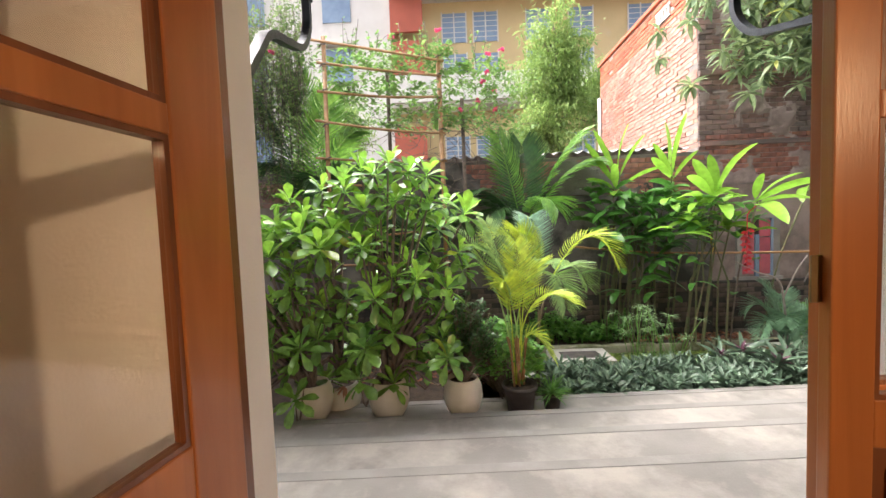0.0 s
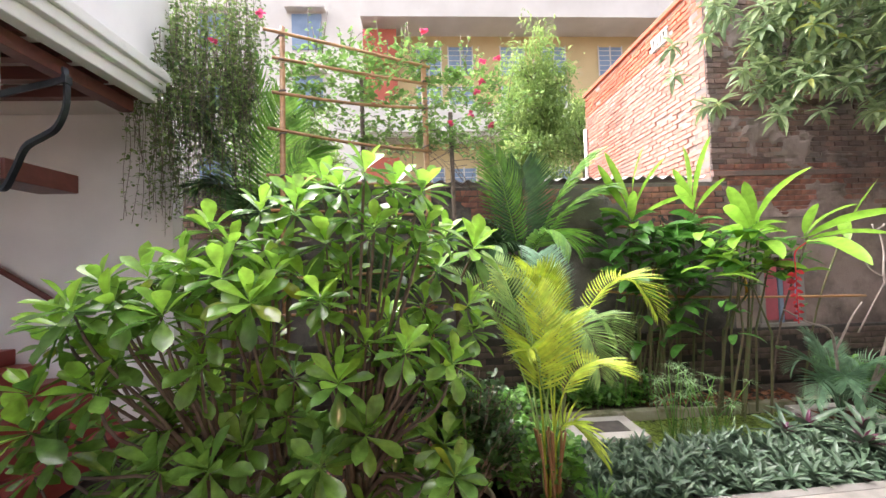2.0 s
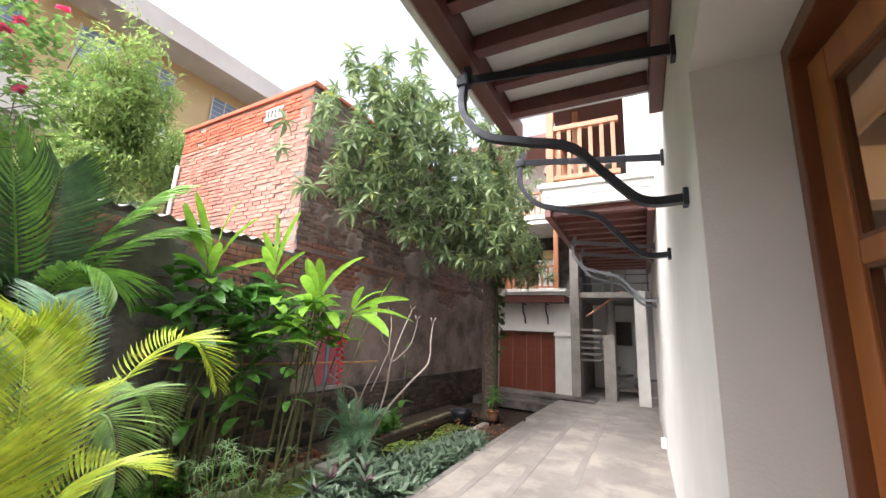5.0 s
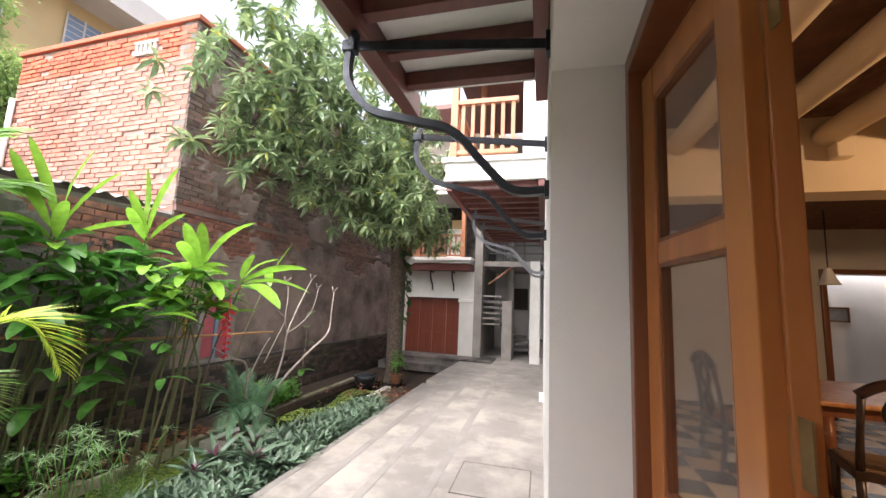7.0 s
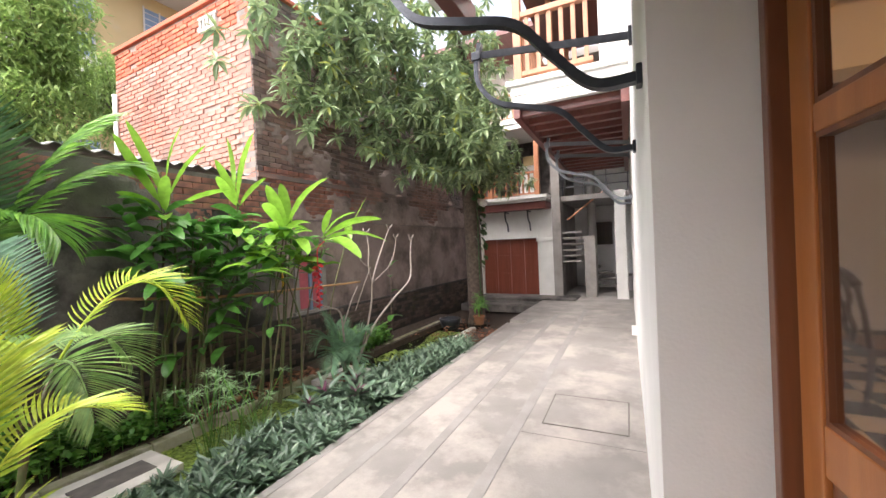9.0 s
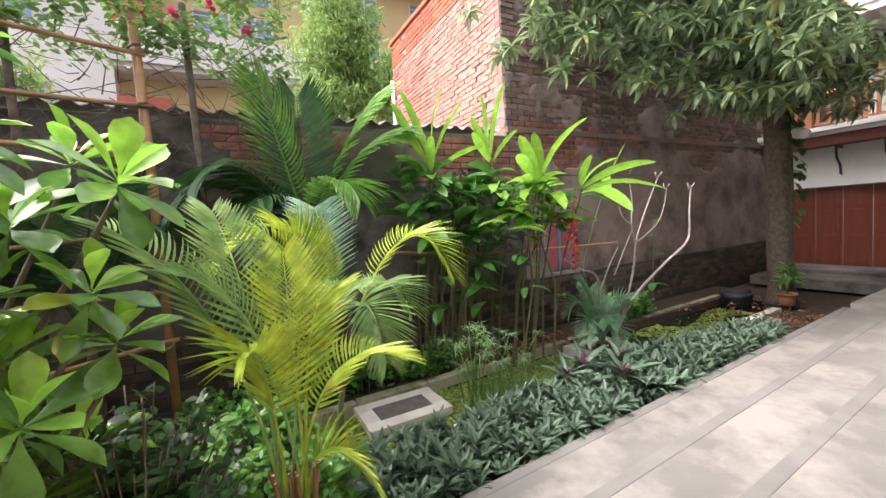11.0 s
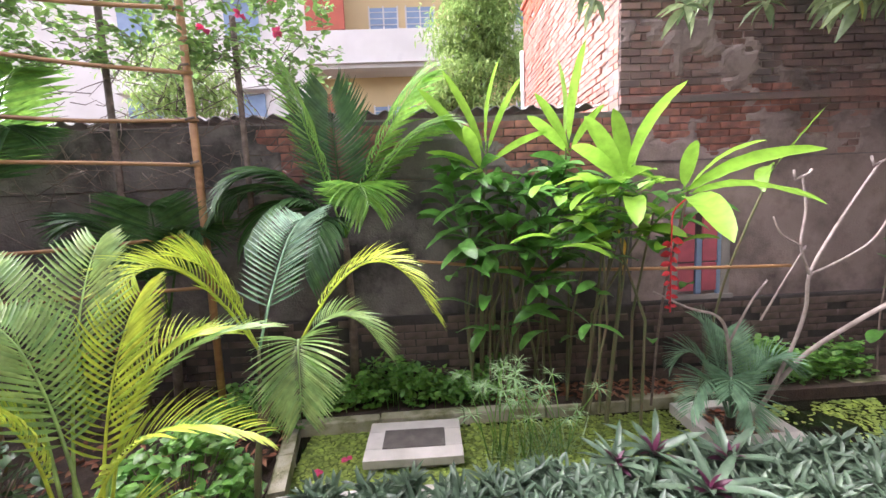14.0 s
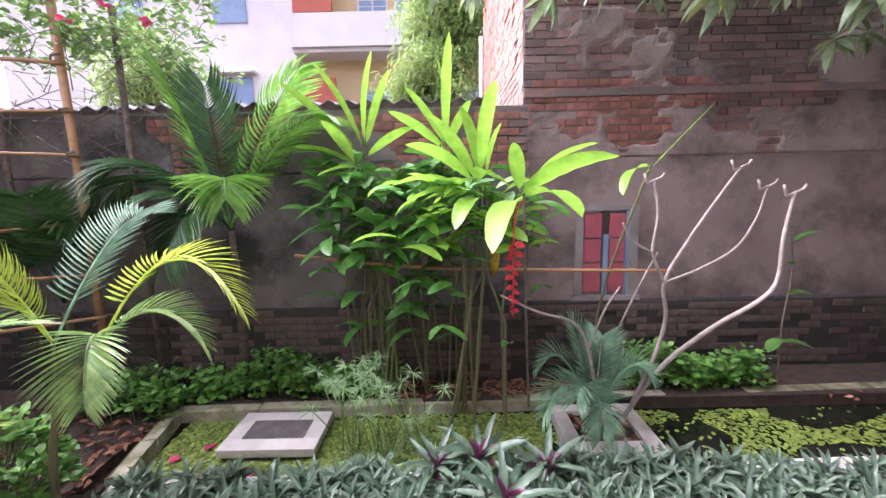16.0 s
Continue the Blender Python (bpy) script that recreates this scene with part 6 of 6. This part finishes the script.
limb([(7.2, 4.4, 3.3), (6.9, 4.4, 3.15), (6.6, 4.4, 3.0)], 0.015, 0.008)
mlv = [Leaves() for _ in range(3)]
for i in range(1150):
    b = limbs[i % len(limbs)]
    k = int(len(b) * rnd(0.3, 1.0) ** 0.7) - 1
    c = np.array(b[max(0, k)]) + RNG.normal(0, 1, 3) * np.array((0.50, 0.38, 0.42))
    if c[1] > 5.85 or c[2] < 2.55:
        continue
    rosette(mlv[i % 3], c, (rnd(-0.4, 0.4), rnd(-0.5, 0.2), 1), 14, 0.15, 0.27, 0.30, -0.9, 0.7, S_LANCE)
for lv in mlv:
    lv.part("crown", L_MANGO, mg)

pth = tagged(new("climbing_pothos"), "heart-leaved climber hugging the mango trunk", "climber")
lv = Leaves()
for i in range(70):
    a = rnd(-2.9, 0.3)
    z = rnd(0.9, 2.9)
    lv.add(S_SMALL, (9.04 + 0.22 * math.cos(a), 5.0 + 0.24 * math.sin(a) - 0.02, z), (rnd(-0.6, 0.6), -0.6, -0.7), rnd(0.12, 0.2), 0.12, rnd(-0.5, 0.5))
lv.add_bm(tube([(8.9, 4.80, -0.4), (8.87, 4.80, 1.0), (8.9, 4.8, 2.9)], 0.012, 5))
lv.part("foliage", L_DARK, pth)
pot((8.55, 4.72, -0.46), 0.13, 0.2, M_TERRA, "small clay pot at the foot of the mango tree", belly=False)
tp = tagged(new("potted_plant"), "upright green plant in a clay pot", "plant")
lv = Leaves()
for i in range(12):
    rosette(lv, (8.55 + rnd(-0.12, 0.12), 4.72 + rnd(-0.12, 0.12), rnd(-0.1, 0.25)), (rnd(-0.2, 0.2), rnd(-0.3, 0.1), 1), 9, 0.12, 0.2, 0.22, -0.2, 0.9, S_LANCE)
for i in range(6):
    lv.add_bm(tube([(8.55, 4.72, -0.3), (8.55 + rnd(-0.1, 0.1), 4.72 + rnd(-0.1, 0.1), 0.1)], 0.006, 4))
lv.part("foliage", L_HEDGE, tp)

tl = tagged(new("tree_lamp"), "small white spotlight strapped to the mango trunk", "spotlight")
part("head", tube([(8.90, 4.76, 2.42), (8.86, 4.66, 2.38), (8.82, 4.58, 2.33)], [0.05, 0.075, 0.085], 12), M_TRIM, tl, smooth=True)
part("bracket", tube([(8.95, 4.86, 2.48), (8.90, 4.78, 2.44)], 0.02, 8), M_IRON, tl)

# ---- feathery trees behind the wall ----
for (cx, cy_, cz, rx, ry, rz_, n) in ((3.55, 12.5, 6.1, 1.35, 1.2, 2.3, 380), (2.9, 12.0, 3.9, 1.3, 1.0, 1.3, 200), (5.6, 14.0, 5.8, 1.2, 1.0, 1.4, 180), (-3.2, 11.0, 4.2, 1.5, 1.2, 1.6, 160)):
    ft = tagged(new("feathery_tree"), "light green fine-leaved tree behind the garden wall", "tree", "trees behind the wall")
    part("trunk", tube(bez([(cx, cy_, -0.6), (cx + 0.1, cy_, cz * 0.5), (cx, cy_, cz + rz_ * 0.6)], 5), [0.16] * 4 + [0.10] * 4 + [0.04] * 3, 8), M_BARK, ft, smooth=True)
    lv = Leaves()
    st_ = Leaves()
    for i in range(n):
        w = sphere_way(-1, 1)
        w = w * rnd(0.45, 1.0) * (0.85 + 0.75 * noise.noise(Vector((w[0] * 1.7 + cx, w[1] * 1.7, w[2] * 2.4 + cz))))
        c = np.array((cx + w[0] * rx * (1 - 0.25 * w[2]), cy_ + w[1] * ry, cz + w[2] * rz_))
        if i % 6 == 0:
            st_.add_bm(tube([(cx, cy_, cz + w[2] * rz_ * 0.5 - 0.4), tuple(c)], [0.03, 0.008], 4))
        for k in range(26):
            d = sphere_way(-0.9, 0.3)
            lv.add(S_THIN, c + RNG.normal(0, 0.16, 3), d, rnd(0.13, 0.24), 0.055)
    lv.part("crown", L_FAR, ft)
    st_.part("branch_work", M_BARK, ft, kind="stuff")

# ---- weed on the pond ----
wd = tagged(new("pond_weed"), "mat of small yellow-green floating weed", "water weed", kind="stuff")
lv = Leaves()
disc = (np.array([(math.cos(a) * 0.5, math.sin(a) * 0.5, 0.0, 0.0) for a in np.linspace(0, 2 * math.pi, 7)[:-1]]), [(0, 1, 2, 3, 4, 5)])
cnt = 0
while cnt < 9000:
    x, y = rnd(0.85, 8.0), rnd(4.62, 5.55)
    nz = noise.noise(Vector((x * 1.6, y * 2.2, 3.1)))
    keep = 1.0 if x < 4.1 else (nz > 0.02)
    if not keep:
        if rnd(0, 1) > 0.04:
            continue
    s = rnd(0.018, 0.042)
    lv.add(disc, (x, y, -0.553 + rnd(0, 0.012)), (1, rnd(-1, 1), rnd(-0.15, 0.15)), s, s, rnd(-0.25, 0.25))
    cnt += 1
lv.part("leaves", L_WEED, wd, kind="stuff")
tagged(obj("weed_mat", boxes((0.84, 4.62, -0.556, 4.15, 5.50, -0.5525)), mat("weed_film", (0.13, 0.18, 0.03), (0.07, 0.10, 0.02), rough=0.8, scale=25, fine=90, bump=0.6)), "green film of floating weed on the pond", "water weed", kind="stuff")
for (x, y) in ((1.05, 4.95), (1.40, 4.80), (1.25, 5.1), (1.75, 4.75)):
    ff = tagged(new("fallen_flower"), "pink fallen blossom floating on the weed", "flower", "fallen blossoms")
    pf = Leaves()
    for k in range(8):
        pf.add(S_SMALL, (x, y, -0.535), sphere_way(0.0, 0.4), 0.05, 0.045)
    pf.part("petals", L_PINK, ff)

# ---- bricks, last ----


def brick_mesh(l, h, d, seed):
    bm = bmesh.new()
    box(bm, -l / 2, -d, -h / 2, l / 2, 0.0, h / 2)
    r = random.Random(seed)
    for v in bm.verts:
        v.co += Vector((r.uniform(-0.004, 0.004), r.uniform(-0.004, 0.004) if v.co.y < -0.01 else 0, r.uniform(-0.003, 0.003)))
    me = bpy.data.meshes.new("brick")
    bm.to_mesh(me)
    bm.free()
    return me


def brick_field(parent, m, u0, u1, z0, z1, material, rest_material, keep, gone=0.0, cl=0.079, bl=0.225, depth=0.022, skip=None, seed=1):
    """Courses of bricks on a wall: those within keep (u from, u to, z from, z to) are parts, the rest one mesh."""
    r = random.Random(seed)
    shapes = [brick_mesh(bl - 0.012, cl - 0.012, depth + 0.004 * k, k + seed) for k in range(4)]
    for s in shapes:
        s.materials.append(material)
    vs, fs = [], []
    n = 0
    for j in range(int((z1 - z0) / cl)):
        z = z0 + (j + 0.5) * cl
        u = u0 - (bl / 2 if j % 2 else 0)
        while u < u1 + bl / 2:
            a, b = max(u, u0), min(u + bl, u1)
            c = (a + b) / 2
            full = b - a > bl * 0.9
            if b - a > 0.05 and r.random() > gone and not (skip and skip(c, z)):
                if full and keep and keep[0] < c < keep[1] and keep[2] < z < keep[3] and n < 300:
                    ob = new("brick", shapes[r.randrange(4)])
                    ob.parent = parent
                    ob.matrix_local = m @ pose(c, 0.002, z, 0, 0, 0)
                    n += 1
                else:
                    d = depth + r.uniform(-0.006, 0.008)
                    i = len(vs)
                    hw, hh = (b - a) / 2 - 0.006, cl / 2 - 0.006
                    for (x, y, q) in ((-hw, 0.002, -hh), (hw, 0.002, -hh), (hw, 0.002, hh), (-hw, 0.002, hh), (-hw + 0.003, -d, -hh + 0.003), (hw - 0.003, -d, -hh + 0.003), (hw - 0.003, -d, hh - 0.003), (-hw + 0.003, -d, hh - 0.003)):
                        vs.append(tuple(m @ Vector((c + x, y, z + q + r.uniform(-0.002, 0.002)))))
                    fs += [tuple(i + k for k in q) for q in ((4, 5, 6, 7), (0, 1, 5, 4), (1, 2, 6, 5), (2, 3, 7, 6), (3, 0, 4, 7))]
            u += bl
    if vs:
        me = bpy.data.meshes.new("brickwork")
        me.from_pydata(vs, [], fs)
        me.materials.append(rest_material)
        ob = new("brickwork", me)
        ob.parent = parent
        ob["kind"] = "stuff"


wt = bpy.data.objects["wall_garden_top"]
brick_field(wt, Matrix.Translation((0, GW + 0.03, 0)), -3.6, BX, 1.79, 2.40, M_BRICK, M_BRICKJ, (0.3, BX, 1.79, 2.4), gone=0.02, seed=3)
wl = bpy.data.objects["wall_tall"]
brick_field(wl, Matrix.Translation((0, GT + 0.02, 0)), BX, 14.0, 1.91, 5.46, M_BRICK, M_BRICKJ, (BX, 6.2, 1.9, 2.72), gone=0.03, seed=5, skip=lambda u, z: (u - 6.2) ** 2 + (z - 1.93) ** 2 < 0.006)
ws = bpy.data.objects["wall_brick_side"]
RS = Matrix.Translation((BX + 0.02, 0, 0)) @ Matrix.Rotation(radians(-90), 4, "Z")
brick_field(ws, RS, -10.4, -GT - 0.02, 2.2, 4.90, M_BRICKO, M_BRICKOJ, (-8.5, -GT, 2.9, 4.9), gone=0.01, seed=7, skip=lambda u, z: abs(u + 7.5) < 0.16 and abs(z - 3.75) < 0.05)
brick_field(ws, RS, -10.4, -GT - 0.02, 4.90, 5.44, M_BRICKR, M_BRICKR, None, gone=0.01, seed=9, skip=lambda u, z: -7.59 < u < -7.09 and 4.99 < z < 5.23)
cap = tagged(obj("coping", boxes((BX - 0.04, GT - 0.04, 5.42, BX + 0.36, 10.45, 5.5), (BX + 0.36, GT - 0.04, 5.46, 14.0, GT + 0.36, 5.53), bevel=0.012), M_BRICKR), "red brick coping on the neighbour's parapet", "coping", kind="structure")
vent = tagged(new("wall_vent"), "small white ventilator grille in the brick parapet", "vent")
part("frame", boxes((BX - 0.03, 7.10, 5.0, BX + 0.03, 7.58, 5.04), (BX - 0.03, 7.10, 5.19, BX + 0.03, 7.58, 5.23)), M_SLAB, vent)
for i in range(5):
    part("bar", boxes((BX - 0.025, 7.14 + i * 0.095, 5.04, BX + 0.02, 7.19 + i * 0.095, 5.19), bevel=0.006), M_SLAB, vent)
dp = tagged(obj("drain_pipe", tube([(BX - 0.05, 10.35, 2.5), (BX - 0.05, 10.35, 4.6)], 0.04, 10), M_TRIM, smooth=True), "white drain pipe on the brick wall", "pipe")
for z in (2.52, 3.64):
    sc = tagged(obj("string_course", boxes((BX + 0.001, GT - 0.035, z, 14.0, GT + 0.015, z + 0.075), bevel=0.006), M_BRICKJ), "projecting brick string course on the tall wall", "string course", kind="structure")
tagged(obj("wall_foot", boxes((BX, GT - 0.10, -0.6, 14.0, GT - 0.002, 0.34), bevel=0.02), M_PLINTH), "dark damp plinth along the foot of the wall", "plinth", kind="structure")
tagged(obj("wall_foot_low", boxes((-3.0, GW - 0.06, -0.6, BX, GW - 0.002, 0.40), bevel=0.02), M_PLINTH), "dark damp plinth along the foot of the wall", "plinth", kind="structure")

pf_ = bpy.data.objects["wall_foot"]
brick_field(pf_, Matrix.Translation((0, GT - 0.10, 0)), BX + 0.02, 13.9, -0.40, 0.33, M_BRICKDK, M_BRICKDK, (BX, 7.6, -0.4, 0.33), gone=0.22, depth=0.014, seed=15)
pg_ = bpy.data.objects["wall_foot_low"]
brick_field(pg_, Matrix.Translation((0, GW - 0.06, 0)), -2.9, BX - 0.02, -0.40, 0.39, M_BRICKDK, M_BRICKDK, (0.4, BX, -0.4, 0.39), gone=0.30, depth=0.012, seed=17)

# ---- room floor tiles ----
M_TBLACK = mat("black_tile", (0.02, 0.018, 0.016), (0.03, 0.027, 0.024), rough=0.25, scale=6, bump=0.03)
M_TCREAM = mat("cream_tile", (0.62, 0.50, 0.33), (0.55, 0.44, 0.29), rough=0.25, scale=6, bump=0.03)
fr_ = bpy.data.objects["floor_room"]
tm = []
for m_ in (M_TBLACK, M_TCREAM):
    bm = boxes((0.003, 0.003, -0.004, 0.297, 0.297, 0.004))
    me = bpy.data.meshes.new("tile")
    bm.to_mesh(me)
    bm.free()
    me.materials.append(m_)
    tm.append(me)
for i in range(20):
    for j in range(15):
        x, y = 1.5 + 0.3 * i, 0.0 - 0.3 * j
        ob = new("tile", tm[(i + j) % 2])
        ob.parent = fr_
        ob.location = (x, y, 0)

# ---- worn plaster over the bricks of the tall wall ----


def plaster_skin(name, parent, x0, x1, z0, z1, y, material, label, cover, seed, step=0.045):
    """A sheet of old render: proud of the bricks where it still holds, sunk behind them where it has fallen."""
    nx, nz = int((x1 - x0) / step), int((z1 - z0) / step)
    vs, fs = [], []
    for j in range(nz + 1):
        for i in range(nx + 1):
            x, z = x0 + (x1 - x0) * i / nx, z0 + (z1 - z0) * j / nz
            n = noise.noise(Vector((x * 0.7, z * 1.3, seed))) + 0.5 * noise.noise(Vector((x * 2.3, z * 3.1, seed + 4))) + 0.25 * noise.noise(Vector((x * 7, z * 9, seed + 8)))
            k = min(1.0, max(0.0, (n + cover(x, z)) * 4 + 0.5))
            vs.append((x, y - 0.036 * k + 0.003 * noise.noise(Vector((x * 15, z * 15, 2))), z))
    for j in range(nz):
        for i in range(nx):
            a = j * (nx + 1) + i
            fs.append((a, a + 1, a + nx + 2, a + nx + 1))
    me = bpy.data.meshes.new(name)
    me.from_pydata(vs, [], fs)
    me.materials.append(material)
    ob = new(name, me)
    ob.parent = parent
    ob["label"] = label


plaster_skin("plaster_patch", wl, BX + 0.005, 13.9, 1.91, 5.35, GT + 0.014, M_DAMPWALL, "old grey render clinging over the bricks", lambda x, z: 0.42 - 0.75 * (z - 1.9) if z < 2.4 else -0.34 + (0.16 if 2.8 < z < 3.4 else 0), 3.0)
plaster_skin("plaster_patch", wt, -3.55, BX - 0.005, 1.80, 2.38, GW + 0.024, M_OLDWALL, "dark render left on the old brick courses", lambda x, z: (0.45 if x < 0.6 else -0.2) + 0.5 * (1.9 - z), 11.0)
